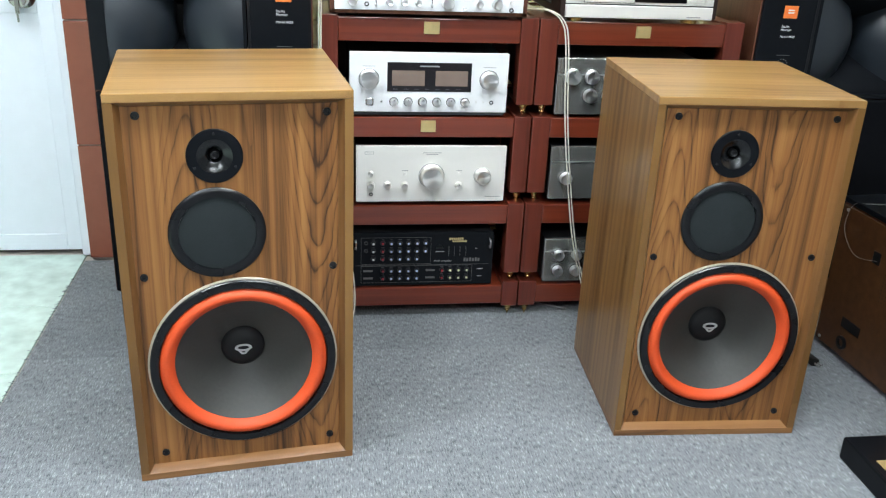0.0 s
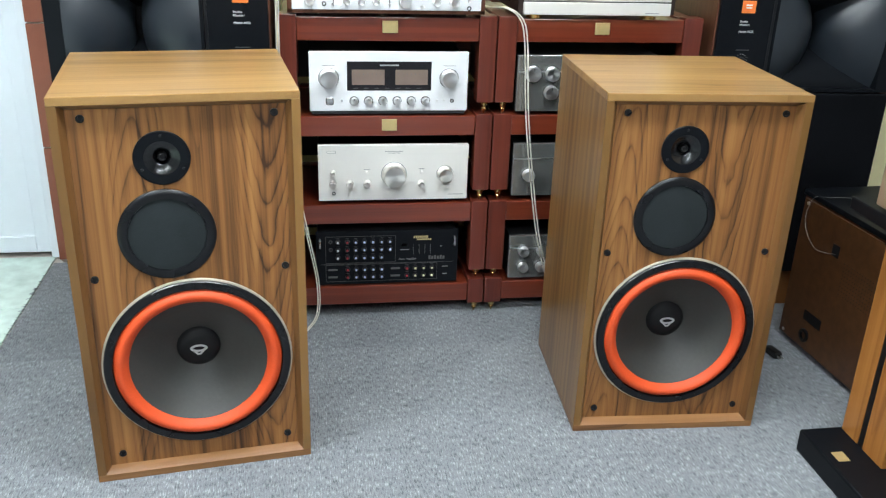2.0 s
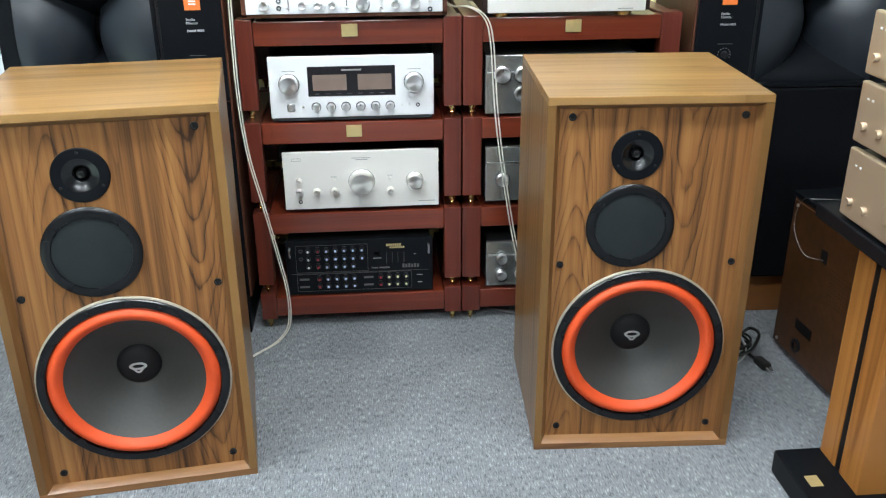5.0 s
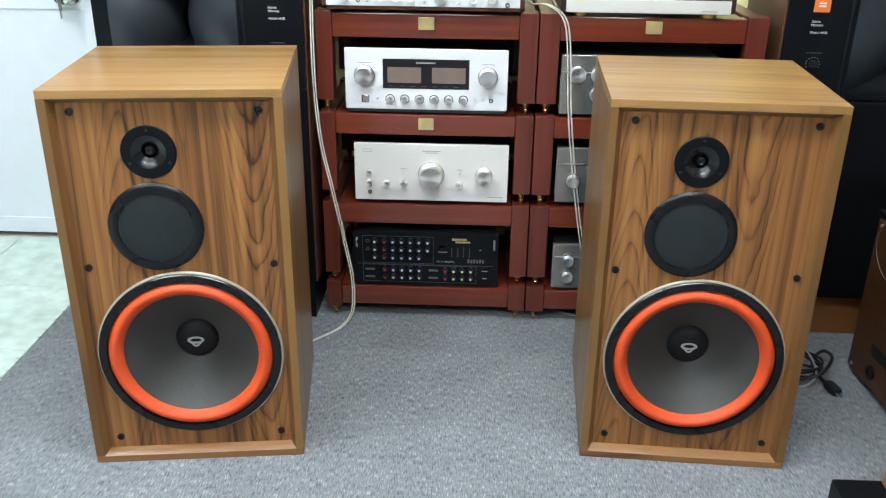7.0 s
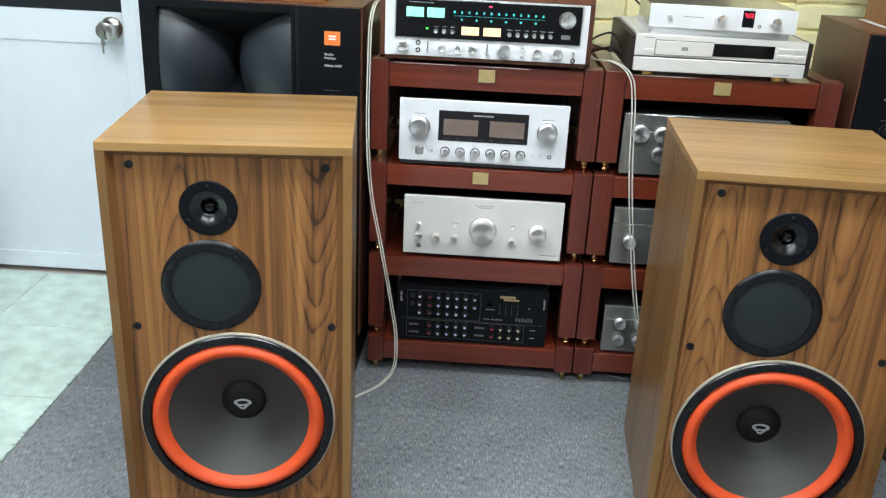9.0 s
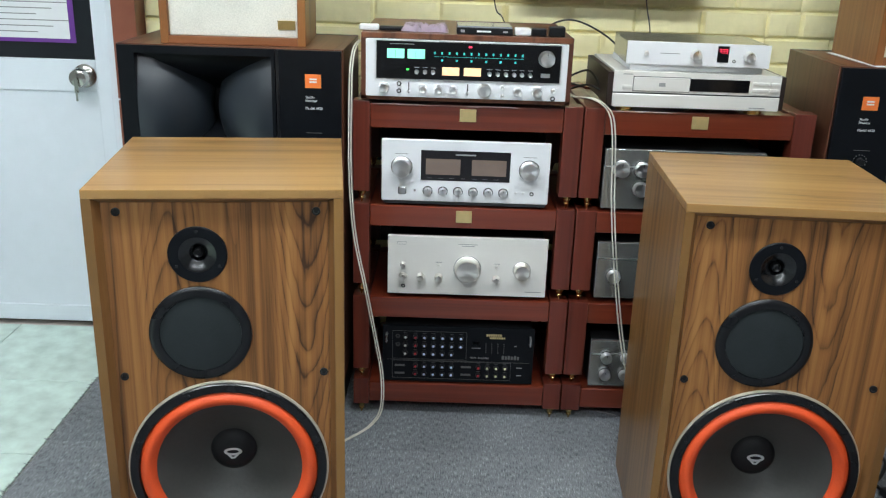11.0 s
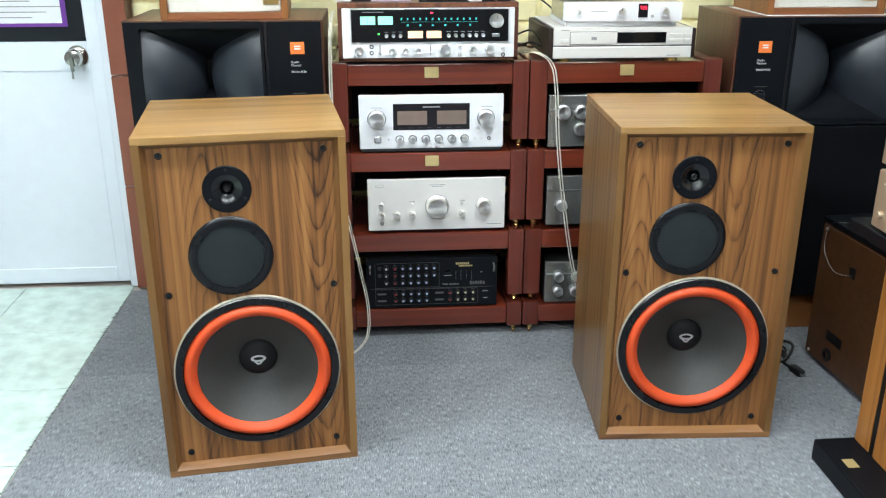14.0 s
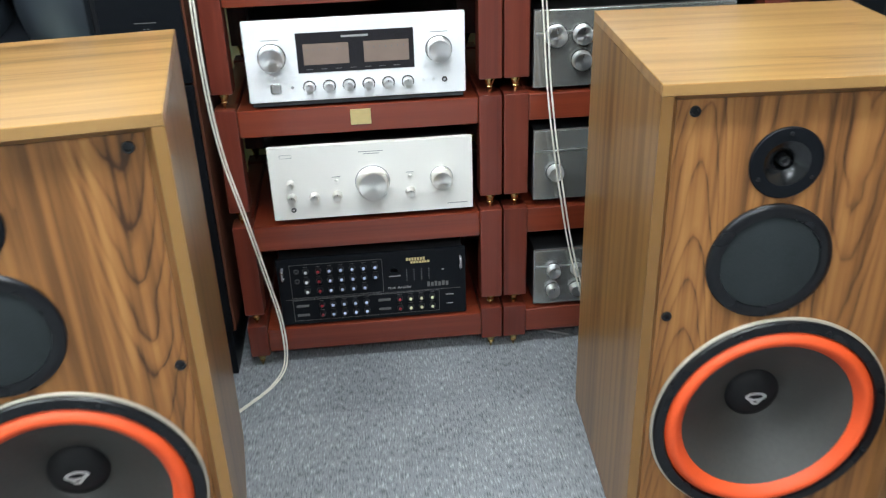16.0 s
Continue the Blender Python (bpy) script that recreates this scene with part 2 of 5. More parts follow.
def cloth(name, colour, scale=500.0, rough=0.9, contrast=0.35):
    """Woven grille cloth."""
    m, n, l, b = nodes_of(name)
    tc = n.new("ShaderNodeTexCoord")
    w = n.new("ShaderNodeTexNoise")
    w.inputs["Scale"].default_value, w.inputs["Detail"].default_value = scale, 2
    l.new(tc.outputs["Object"], w.inputs["Vector"])
    big = n.new("ShaderNodeTexNoise")
    big.inputs["Scale"].default_value, big.inputs["Detail"].default_value = 7, 4
    l.new(tc.outputs["Object"], big.inputs["Vector"])
    s = n.new("ShaderNodeMath")
    s.operation = "ADD"
    l.new(w.outputs["Fac"], s.inputs[0]), l.new(big.outputs["Fac"], s.inputs[1])
    r = n.new("ShaderNodeMapRange")
    r.inputs["From Min"].default_value, r.inputs["From Max"].default_value = 0.6, 1.4
    r.inputs["To Min"].default_value, r.inputs["To Max"].default_value = 1 - contrast, 1 + contrast
    l.new(s.outputs[0], r.inputs["Value"])
    v = n.new("ShaderNodeVectorMath")
    v.operation, v.inputs[0].default_value = "SCALE", colour
    l.new(r.outputs[0], v.inputs["Scale"]), l.new(v.outputs[0], b.inputs["Base Color"])
    b.inputs["Roughness"].default_value, b.inputs["Specular IOR Level"].default_value = rough, 0.08
    k = n.new("ShaderNodeBump")
    k.inputs["Strength"].default_value, k.inputs["Distance"].default_value = 0.5, 0.001
    l.new(w.outputs["Fac"], k.inputs["Height"]), l.new(k.outputs[0], b.inputs["Normal"])
    return m


FRONT = dict(light=(0.375, 0.172, 0.054), mid=(0.24, 0.1, 0.029), dark=(0.045, 0.0165, 0.0055), rough=0.5, coat=0.08, lines=6, stretch=0.05, figure=0.2)
TEAK_FRONT_A = veneer("teak_veneer_baffle", flames=((0.39, 0.055, -1, 13, -0.3, 1.2, 0.37), (0.14, 0.05, 1, 10, -0.3, 1.2, 0.3)),
                      bands=((0.305, 0.03, -0.13), (0.255, 0.02, 0.06), (0.36, 0.018, 0.05), (0.1, 0.01, -0.1), (0.06, 0.03, 0.03), (0.44, 0.014, -0.06)), **FRONT)
TEAK_FRONT_B = veneer("teak_veneer_baffle_other", flames=((0.07, 0.044, 1, 11, -0.3, 1.2, 0.42), (0.312, 0.048, -1, 9, -0.3, 1.4, 0.36), (0.2, 0.05, 1, 9, -0.3, 1.2, 0.2)),
                      bands=((0.315, 0.014, -0.1), (0.118, 0.012, -0.1), (0.066, 0.024, 0.08), (0.2, 0.04, 0.05), (0.36, 0.018, 0.05), (0.41, 0.02, -0.07), (0.03, 0.01, -0.06)), **FRONT)
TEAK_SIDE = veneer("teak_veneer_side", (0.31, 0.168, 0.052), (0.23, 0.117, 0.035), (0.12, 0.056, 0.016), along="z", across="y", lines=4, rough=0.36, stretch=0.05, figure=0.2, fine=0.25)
# paler than the sides: part of the top's reflection is in the colour
TEAK_TOP_LIT = veneer("teak_veneer_top_lit", (0.42, 0.243, 0.089), (0.325, 0.178, 0.062), (0.15, 0.074, 0.023), along="x", across="y", plank=0.148, lines=5, rough=0.3, stretch=0.1, figure=0.3, fine=0.3)
TEAK_EDGE_V = veneer("teak_edge_upright", (0.29, 0.142, 0.049), (0.2, 0.093, 0.031), (0.115, 0.049, 0.017), lines=4, stretch=0.06)
TEAK_EDGE_H = veneer("teak_edge_level", (0.31, 0.15, 0.057), (0.225, 0.104, 0.038), (0.13, 0.057, 0.021), along="x", across="z", lines=4, stretch=0.06)
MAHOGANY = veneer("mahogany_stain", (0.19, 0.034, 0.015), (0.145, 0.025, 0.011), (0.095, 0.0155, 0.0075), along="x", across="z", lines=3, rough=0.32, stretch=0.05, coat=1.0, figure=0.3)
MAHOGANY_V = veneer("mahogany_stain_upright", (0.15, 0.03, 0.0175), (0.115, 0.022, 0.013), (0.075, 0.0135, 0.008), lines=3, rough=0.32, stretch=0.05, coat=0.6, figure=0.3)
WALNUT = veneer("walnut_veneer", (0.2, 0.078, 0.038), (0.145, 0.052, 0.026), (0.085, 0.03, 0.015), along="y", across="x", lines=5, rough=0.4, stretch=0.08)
# darker copy of the walnut: the shade on upright sides is in the colour
WALNUT_V = veneer("walnut_veneer_upright_shaded", (0.125, 0.046, 0.025), (0.09, 0.03, 0.017), (0.055, 0.018, 0.011), across="y", lines=5, rough=0.4, stretch=0.08)
WALNUT_H = veneer("walnut_rail", (0.3, 0.115, 0.045), (0.23, 0.08, 0.03), (0.14, 0.045, 0.018), along="x", across="z", lines=4, rough=0.4, stretch=0.06)
OLDTEAK = veneer("aged_orange_walnut", (0.34, 0.145, 0.045), (0.26, 0.1, 0.03), (0.16, 0.06, 0.018), across="y", lines=4, rough=0.4, stretch=0.06)
CHEEK = plain("dark_brown_cheek", (0.02, 0.011, 0.009), 0.4)
CHERRY = veneer("cherry_veneer", (0.5, 0.22, 0.06), (0.42, 0.17, 0.04), (0.3, 0.11, 0.025), across="y", lines=4, rough=0.35, stretch=0.06)
HARDBOARD = plain("brown_hardboard", (0.088, 0.035, 0.0125), 0.4, grain=0.4, scale=40)
BLACK = plain("black_plastic", (0.007, 0.0075, 0.009), 0.38, grain=0.2, spec=0.35)
BLACK_SATIN = plain("black_satin_paint", (0.005, 0.006, 0.008), 0.42, grain=0.15, scale=80, spec=0.14)
HORN_BLACK = plain("moulded_horn_black", (0.017, 0.022, 0.029), 0.38, grain=0.1, spec=0.7)
CONE = plain("paper_cone_grey", (0.036, 0.036, 0.033), 0.56, grain=0.16, scale=120, bump=0.15)
CAP = plain("dust_cap_black", (0.008, 0.008, 0.009), 0.62, grain=0.15, scale=150, bump=0.15, spec=0.25)
FOAM = plain("orange_foam_surround", (0.66, 0.07, 0.012), 0.6, grain=0.08, scale=300, bump=0.2)
GASKET = plain("black_gasket", (0.005, 0.0055, 0.007), 0.28, grain=0.2, scale=120, spec=0.35)
RIM = plain("pale_metal_rim", (0.55, 0.5, 0.42), 0.4, metal=0.6)
MESH_GREY = cloth("mid_driver_mesh", (0.024, 0.029, 0.031), 700, 0.8)
SILVER = brushed("silver_faceplate", (0.86, 0.87, 0.89), 0.4, metal=0.25)
CHAMPAGNE = brushed("champagne_faceplate", (0.8, 0.78, 0.74), 0.4, metal=0.3)
GOLDEN = brushed("gold_faceplate", (0.5, 0.385, 0.275), 0.4, metal=0.6)
STEEL = plain("grey_steel_faceplate", (0.5, 0.51, 0.49), 0.24, metal=0.85, grain=0.06, scale=30)
CHROME = plain("satin_chrome", (0.78, 0.78, 0.78), 0.28, metal=0.95, grain=0.03)
DOORSTEEL = plain("door_knob_steel", (0.5, 0.48, 0.45), 0.16, metal=1.0, grain=0.05)
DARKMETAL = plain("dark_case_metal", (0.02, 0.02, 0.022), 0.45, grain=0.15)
TURNED = turned("turned_aluminium", (0.86, 0.86, 0.86))
TURNED_WARM = turned("turned_champagne", (0.86, 0.84, 0.8), 0.36)
BRASS = plain("polished_brass", (0.72, 0.5, 0.2), 0.24, metal=1.0)
GOLD_TAG = plain("gold_foil_tag", (0.7, 0.55, 0.26), 0.35, metal=0.6, scale=90)
WHITE = plain("white_print", (0.75, 0.75, 0.75), 0.6, grain=0.03)
GREYPRINT = plain("grey_print", (0.3, 0.3, 0.3), 0.6, grain=0.03)
DIMPRINT = plain("dim_print", (0.1, 0.1, 0.1), 0.6, grain=0.03)
BADGE = plain("orange_badge", (0.85, 0.2, 0.04), 0.4, grain=0.04)
DOORWHITE = plain("white_door_paint", (0.78, 0.83, 0.89), 0.4, grain=0.03, scale=18)
LINEN = cloth("beige_linen_grille", (0.66, 0.64, 0.57), 260, 0.95, 0.18)
GRILLE = cloth("black_grille_cloth", (0.004, 0.0045, 0.006), 600, 0.9)
GLASS_DARK = plain("dark_window_glass", (0.015, 0.018, 0.022), 0.08, grain=0.1, scale=6)
TILE_RED = plain("red_brown_tile", (0.27, 0.085, 0.05), 0.35, grain=0.1, scale=25)
GROUT = plain("grout", (0.5, 0.45, 0.4), 0.85)
FOAMBRICK = plain("yellow_foam_brick", (0.93, 0.85, 0.5), 0.42, grain=0.06, scale=35, bump=0.6)
MINT = plain("mint_floor_tile", (0.6, 0.73, 0.66), 0.25, grain=0.3, scale=16)
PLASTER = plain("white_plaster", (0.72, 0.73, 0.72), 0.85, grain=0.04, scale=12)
# for unseen walls: dark enough to throw little light back on the fronts
DRAB = plain("fill_cutting_grey", (0.26, 0.26, 0.26), 0.85, grain=0.08, scale=12)
PAPER = plain("white_paper", (0.8, 0.81, 0.83), 0.7, grain=0.03)
PURPLE = plain("purple_border", (0.16, 0.04, 0.3), 0.5)
WIRE = plain("clear_speaker_wire", (0.66, 0.62, 0.54), 0.3, grain=0.1)
BLACKRUBBER = plain("black_rubber", (0.012, 0.012, 0.012), 0.55)
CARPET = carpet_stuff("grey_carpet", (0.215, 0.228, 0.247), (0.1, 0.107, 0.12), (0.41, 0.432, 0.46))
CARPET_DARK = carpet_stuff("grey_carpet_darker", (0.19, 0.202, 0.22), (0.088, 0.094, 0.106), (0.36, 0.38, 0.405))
RED = plain("red_knob", (0.32, 0.02, 0.03), 0.4)
BLUE_CAP = plain("pale_blue_knob", (0.55, 0.62, 0.85), 0.4)
YELLOW_CAP = plain("pale_yellow_knob", (0.7, 0.68, 0.4), 0.4)
TEAL = glow("teal_meter_light", (0.28, 0.82, 0.62), 0.7)
TEALDIM = glow("teal_dial_print", (0.04, 0.45, 0.45), 0.4)
AMBER = glow("amber_meter_light", (1.0, 0.64, 0.36), 0.75)
REDGLOW = glow("red_led", (1.0, 0.04, 0.1), 1.3)
GREENGLOW = glow("green_led", (0.1, 0.9, 0.15), 1.5)
METERGLASS = plain("smoked_meter_glass", (0.008, 0.006, 0.008), 0.06, grain=0.2, scale=12)
BLACKGLASS = plain("black_dial_glass", (0.004, 0.004, 0.005), 0.08, grain=0.2, scale=12)
TWEETER = plain("glossy_black_horn", (0.004, 0.0045, 0.0055), 0.22, grain=0.1, spec=0.6)
METERFACE = plain("dim_meter_face", (0.2, 0.145, 0.12), 0.15, grain=0.12, scale=20)
DIFFUSER = glow("lamp_diffuser", (0.88, 0.96, 1.0), LAMP_POWER)


# ---- mesh helpers ----
def box(bm, x0, x1, y0, y1, z0, z1, bevel=0.0, seg=2):
    vs = [bm.verts.new((x, y, z)) for x in (x0, x1) for y in (y0, y1) for z in (z0, z1)]
    faces = [bm.faces.new([vs[i] for i in f]) for f in ((0, 1, 3, 2), (4, 6, 7, 5), (0, 4, 5, 1), (2, 3, 7, 6), (0, 2, 6, 4), (1, 5, 7, 3))]
    if bevel:
        edges = {e for f in faces for e in f.edges}
        strips = set(bmesh.ops.bevel(bm, geom=list(edges), offset=bevel, segments=seg, profile=0.5, affect="EDGES")["faces"])
        for f in strips:
            for e in f.edges:
                if any(q not in strips for q in e.link_faces):
                    e.smooth = False
    return bm


def lathe(bm, profile, centre, axis="y", seg=32, closed=False):
    """Turn a profile of (radius, height along the axis) round an axis through centre."""
    rings = []
    for r, h in profile:
        ring = []
        for i in range(seg if r > 1e-6 else 1):
            a = 2 * math.pi * i / seg
            u, v = r * math.cos(a), r * math.sin(a)
            p = {"y": (u, h, v), "z": (u, v, h), "x": (h, u, v)}[axis]
            ring.append(bm.verts.new(Vector(centre) + Vector(p)))
        rings.append(ring)
    for a, b in zip(rings, rings[1:]):
        for i in range(seg):
            j = (i + 1) % seg
            quad = [a[i % len(a)], a[j % len(a)], b[j % len(b)], b[i % len(b)]]
            quad = list(dict.fromkeys(quad))
            if len(quad) > 2:
                bm.faces.new(quad)
    return bm


def tube(bm, points, r, seg=8):
    """A round cord through points, smoothed."""
    pts = [Vector(p) for p in points]
    fine = []
    for i in range(len(pts) - 1):
        p0, p1, p2, p3 = pts[max(i - 1, 0)], pts[i], pts[i + 1], pts[min(i + 2, len(pts) - 1)]
        for k in range(8):
            t = k / 8
            fine.append(0.5 * (2 * p1 + (p2 - p0) * t + (2 * p0 - 5 * p1 + 4 * p2 - p3) * t * t + (3 * p1 - p0 - 3 * p2 + p3) * t ** 3))
    fine.append(pts[-1])
    rings, side = [], None
    for i, p in enumerate(fine):
        d = (fine[min(i + 1, len(fine) - 1)] - fine[max(i - 1, 0)]).normalized()
        side = d.orthogonal().normalized() if side is None else (side - d * side.dot(d)).normalized()
        up = d.cross(side)
        rings.append([bm.verts.new(p + r * (math.cos(a) * side + math.sin(a) * up)) for a in (2 * math.pi * k / seg for k in range(seg))])
    for a, b in zip(rings, rings[1:]):
        for i in range(seg):
            bm.faces.new((a[i], a[(i + 1) % seg], b[(i + 1) % seg], b[i]))
    bm.faces.new(rings[0]), bm.faces.new(rings[-1][::-1])
    return bm


def mesh_of(name, bm, material, smooth=True):
    bmesh.ops.recalc_face_normals(bm, faces=bm.faces)
    me = bpy.data.meshes.new(name)
    for f in bm.faces:
        f.smooth = smooth
    for e in bm.edges:
        if len(e.link_faces) == 2 and e.calc_face_angle(0.0) > radians(38):
            e.smooth = False
    bm.to_mesh(me)
    bm.free()
    me.materials.append(material)
    return me


def part(name, bm, material, parent, label="", smooth=True):
    """One mesh object under a thing or a part."""
    ob = new(name, mesh_of(name, bm, material, smooth))
    ob.parent = parent
    return tagged(ob, label)


def solo(name, bm, material, label, category, kind="", group=""):
    return tagged(new(name, mesh_of(name, bm, material)), label, category, group, kind)


def thing(name, x, y, z, turn, label, category, group=""):
    ob = new(name)
    ob.empty_display_size = 0.05
    ob.matrix_basis = pose(x, y, z, 0, 0, turn)
    return tagged(ob, label, category, group)


def bx(*a, **k):
    return box(bmesh.new(), *a, **k)


def lt(*a, **k):
    return lathe(bmesh.new(), *a, **k)


def lettering(name, text, size, material, parent, x, y, z, align="LEFT"):
    """Writing that faces -y, as a flat mesh just proud of its panel."""
    cu = bpy.data.curves.new("writing", "FONT")
    cu.body, cu.size, cu.align_x, cu.extrude = text, size, align, 0.0002
    tmp = new("writing", cu)
    me = bpy.data.meshes.new_from_object(tmp.evaluated_get(bpy.context.evaluated_depsgraph_get()))
    bpy.data.objects.remove(tmp)
    me.materials.clear()
    me.materials.append(material)
    ob = new(name, me)
    ob.parent = parent
    ob.matrix_basis = pose(x, y, z, 90, 0, 0)
    return ob


def knob(parent, x, z, r, depth, material=None, y=0.0, ring_mat=None, line=True, ring=1.1):
    """A turned knob that stands out from a panel towards -y, with a shallow dish and a pointer line."""
    k = part("knob", lt([(r * 1.04, 0), (r * 1.04, -depth * 0.25), (r * 0.97, -depth * 0.3), (r * 0.94, -depth * 0.9), (r * 0.86, -depth), (r * 0.8, -depth), (r * 0.5, -depth * 0.93), (0, -depth * 0.92)], (0, 0, 0), seg=28), material or TURNED, parent)
    k.matrix_basis = pose(x, y, z)
    # in black or grey this ring is the shade round the knob
    if ring_mat:
        part("knob_ring", lt([(r * ring, 0.001), (r * ring, -0.0012), (r * 1.0, -0.0016)], (0, 0, 0), seg=28), ring_mat, k)
    if line:
        part("pointer", bx(-r * 0.04, r * 0.04, -depth - 0.0004, -depth + 0.001, r * 0.45, r * 0.85), DARKMETAL, k)
    return k


# ---- the room ----
WALL_Y, CEIL = 3.01, 2.7
solo("floor", bx(-3.2, 2.8, -3.2, 3.2, -0.12, -0.008), GROUT, "pale mint floor tiles on a concrete slab", "floor", "structure")
floor = bpy.data.objects["floor"]
solo("wall_north", bx(-3.2, 2.8, 3.06, 3.2, -0.05, CEIL), PLASTER, "white plastered wall behind the racks", "wall", "structure")
# three unseen walls added to close the room, greyed to lower the fill
solo("wall_south", bx(-3.2, 2.8, -3.2, -3.05, -0.05, CEIL), DRAB, "unseen wall greyed to cut fill light", "wall", "structure")
solo("wall_east", bx(2.65, 2.8, -3.05, 3.06, -0.05, CEIL), DRAB, "unseen wall greyed to cut fill light", "wall", "structure")
solo("wall_west", bx(-3.2, -3.05, -3.05, 3.06, -0.05, CEIL), DRAB, "unseen wall greyed to cut fill light", "wall", "structure")
solo("ceiling", bx(-3.2, 2.8, -3.2, 3.2, CEIL, CEIL + 0.1), PLASTER, "plain white ceiling", "ceiling", "structure")

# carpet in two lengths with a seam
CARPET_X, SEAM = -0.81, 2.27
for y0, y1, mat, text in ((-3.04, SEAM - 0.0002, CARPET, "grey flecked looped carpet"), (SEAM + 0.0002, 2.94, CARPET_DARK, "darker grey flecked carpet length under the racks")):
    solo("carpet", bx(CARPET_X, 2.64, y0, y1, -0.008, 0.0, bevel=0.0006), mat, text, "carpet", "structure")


def ceiling_light(x, y):
    t = thing("ceiling_light", x, y, CEIL, 0, "white oblong ceiling lamp panel with a glowing diffuser", "ceiling lamp", "ceiling lamps")
    bm = bmesh.new()
    for a in ((-0.62, 0.62, -0.17, -0.15), (-0.62, 0.62, 0.15, 0.17), (-0.62, -0.6, -0.15, 0.15), (0.6, 0.62, -0.15, 0.15)):
        box(bm, *a, -0.05, 0.0)
    part("frame", bm, DOORWHITE, t)
    part("diffuser", bx(-0.6, 0.6, -0.15, 0.15, -0.045, -0.03), DIFFUSER, t)


for lx in (-1.15, 0.62):
    for ly in (-0.9, 1.2):
        ceiling_light(lx, ly)

# door with a dark pane
door = tagged(new("door_1"), "white painted door with a dark glass pane and steel knob", "door", "", "structure")
door.matrix_basis = pose(0, WALL_Y, 0)
DX0, DX1 = -1.75, -0.83
part("stile", bx(DX1 - 0.048, DX1, 0, 0.045, 0.012, 2.05, bevel=0.003), DOORWHITE, door)
part("stile", bx(DX0, DX0 + 0.06, 0, 0.045, 0.012, 2.05, bevel=0.003), DOORWHITE, door)
part("rail", bx(DX0 + 0.06, DX1 - 0.048, 0, 0.045, 0.805, 0.905, bevel=0.003), DOORWHITE, door)
part("rail", bx(DX0 + 0.06, DX1 - 0.048, 0, 0.045, 1.95, 2.05, bevel=0.003), DOORWHITE, door)
part("rail", bx(DX0 + 0.06, DX1 - 0.048, 0, 0.045, 0.012, 0.07, bevel=0.003), DOORWHITE, door)
part("panel", bx(DX0 + 0.06, DX1 - 0.048, 0.006, 0.03, 0.07, 0.805), DOORWHITE, door)
part("pane", bx(DX0 + 0.06, DX1 - 0.048, 0.015, 0.022, 0.905, 1.95), GLASS_DARK, door, "dark glass pane")
k = part("doorknob", lt([(0.036, 0), (0.036, -0.006), (0.03, -0.012), (0.014, -0.016), (0.013, -0.032), (0.027, -0.036), (0.03, -0.05), (0.026, -0.066), (0.012, -0.071), (0, -0.071)], (-0.912, 0, 0.857)), DOORSTEEL, door, "round steel doorknob with a key")
bm = lt([(0.005, -0.07), (0.005, -0.08), (0, -0.08)], (-0.912, 0, 0.857), seg=12)
box(bm, -0.918, -0.906, -0.079, -0.077, 0.815, 0.855)
box(bm, -0.915, -0.909, -0.082, -0.08, 0.79, 0.822)
part("key", bm, DOORSTEEL, k)
# threshold shadow gap and jamb
solo("door_jamb", bx(-0.826, -0.79, 2.985, 3.06, 0.0, 2.12, bevel=0.003), DOORWHITE, "white painted door jamb", "trim", "structure")
sign = thing("notice", -1.07, WALL_Y + 0.012, 0.955, 0, "white printed notice with a purple border behind the door pane", "notice")
part("border", bx(-0.23, 0.135, -0.0015, 0, 0.0, 0.3), PURPLE, sign)
part("sheet", bx(-0.22, 0.118, -0.003, -0.002, 0.012, 0.29), PAPER, sign)
for i in range(7):
    part("text_line", bx(-0.2, 0.02 + 0.05 * ((i * 7) % 3), -0.004, -0.0035, 0.03 + 0.018 * i, 0.033 + 0.018 * i), GREYPRINT, sign)

# tiled pillar
pillar = tagged(new("pillar"), "pillar faced with red-brown tiles and pale joints", "pillar", "", "structure")
part("core", bx(-0.785, -0.722, 2.95, 3.06, 0, CEIL), GROUT, pillar)
for i in range(7):
    part("tile", bx(-0.79, -0.717, 2.942, 3.055, 0.01 + 0.395 * i, 0.4 + 0.395 * i if i < 6 else CEIL, bevel=0.002), TILE_RED, pillar)

# yellow brick-patterned foam wall
brickwall = tagged(new("wall_panel"), "wall covered in yellow brick-patterned foam panels", "wall panel", "", "structure")
part("backing", bx(-0.717, 2.6, 3.03, 3.06, 0, CEIL), FOAMBRICK, brickwall)


def rough_brick(w, h, seed):
    """A pillow-edged, uneven foam brick."""
    rng = random.Random(seed)
    bm = bmesh.new()
    nx, nz = 9, 5
    grid = []
    for i in range(nx + 1):
        row = []
        for j in range(nz + 1):
            edge = i in (0, nx) or j in (0, nz)
            near = i in (1, nx - 1) or j in (1, nz - 1)
            u = (0.0, 0.05, *[k / nx for k in range(2, nx - 1)], 0.95, 1.0)[i]
            v = (0.0, 0.09, *[k / nz for k in range(2, nz - 1)], 0.91, 1.0)[j]
            d = 0.012 if edge else (-0.001 if near else -0.004) + rng.uniform(-0.005, 0.005)
            row.append(bm.verts.new((u * w, d, v * h)))
        grid.append(row)
    for i in range(nx):
        for j in range(nz):
            bm.faces.new((grid[i][j], grid[i + 1][j], grid[i + 1][j + 1], grid[i][j + 1]))
    return mesh_of("brick", bm, FOAMBRICK)


BRICKS = [[rough_brick(w, 0.078, 10 * i + j) for j in range(4)] for i, w in enumerate((0.2, 0.1))]


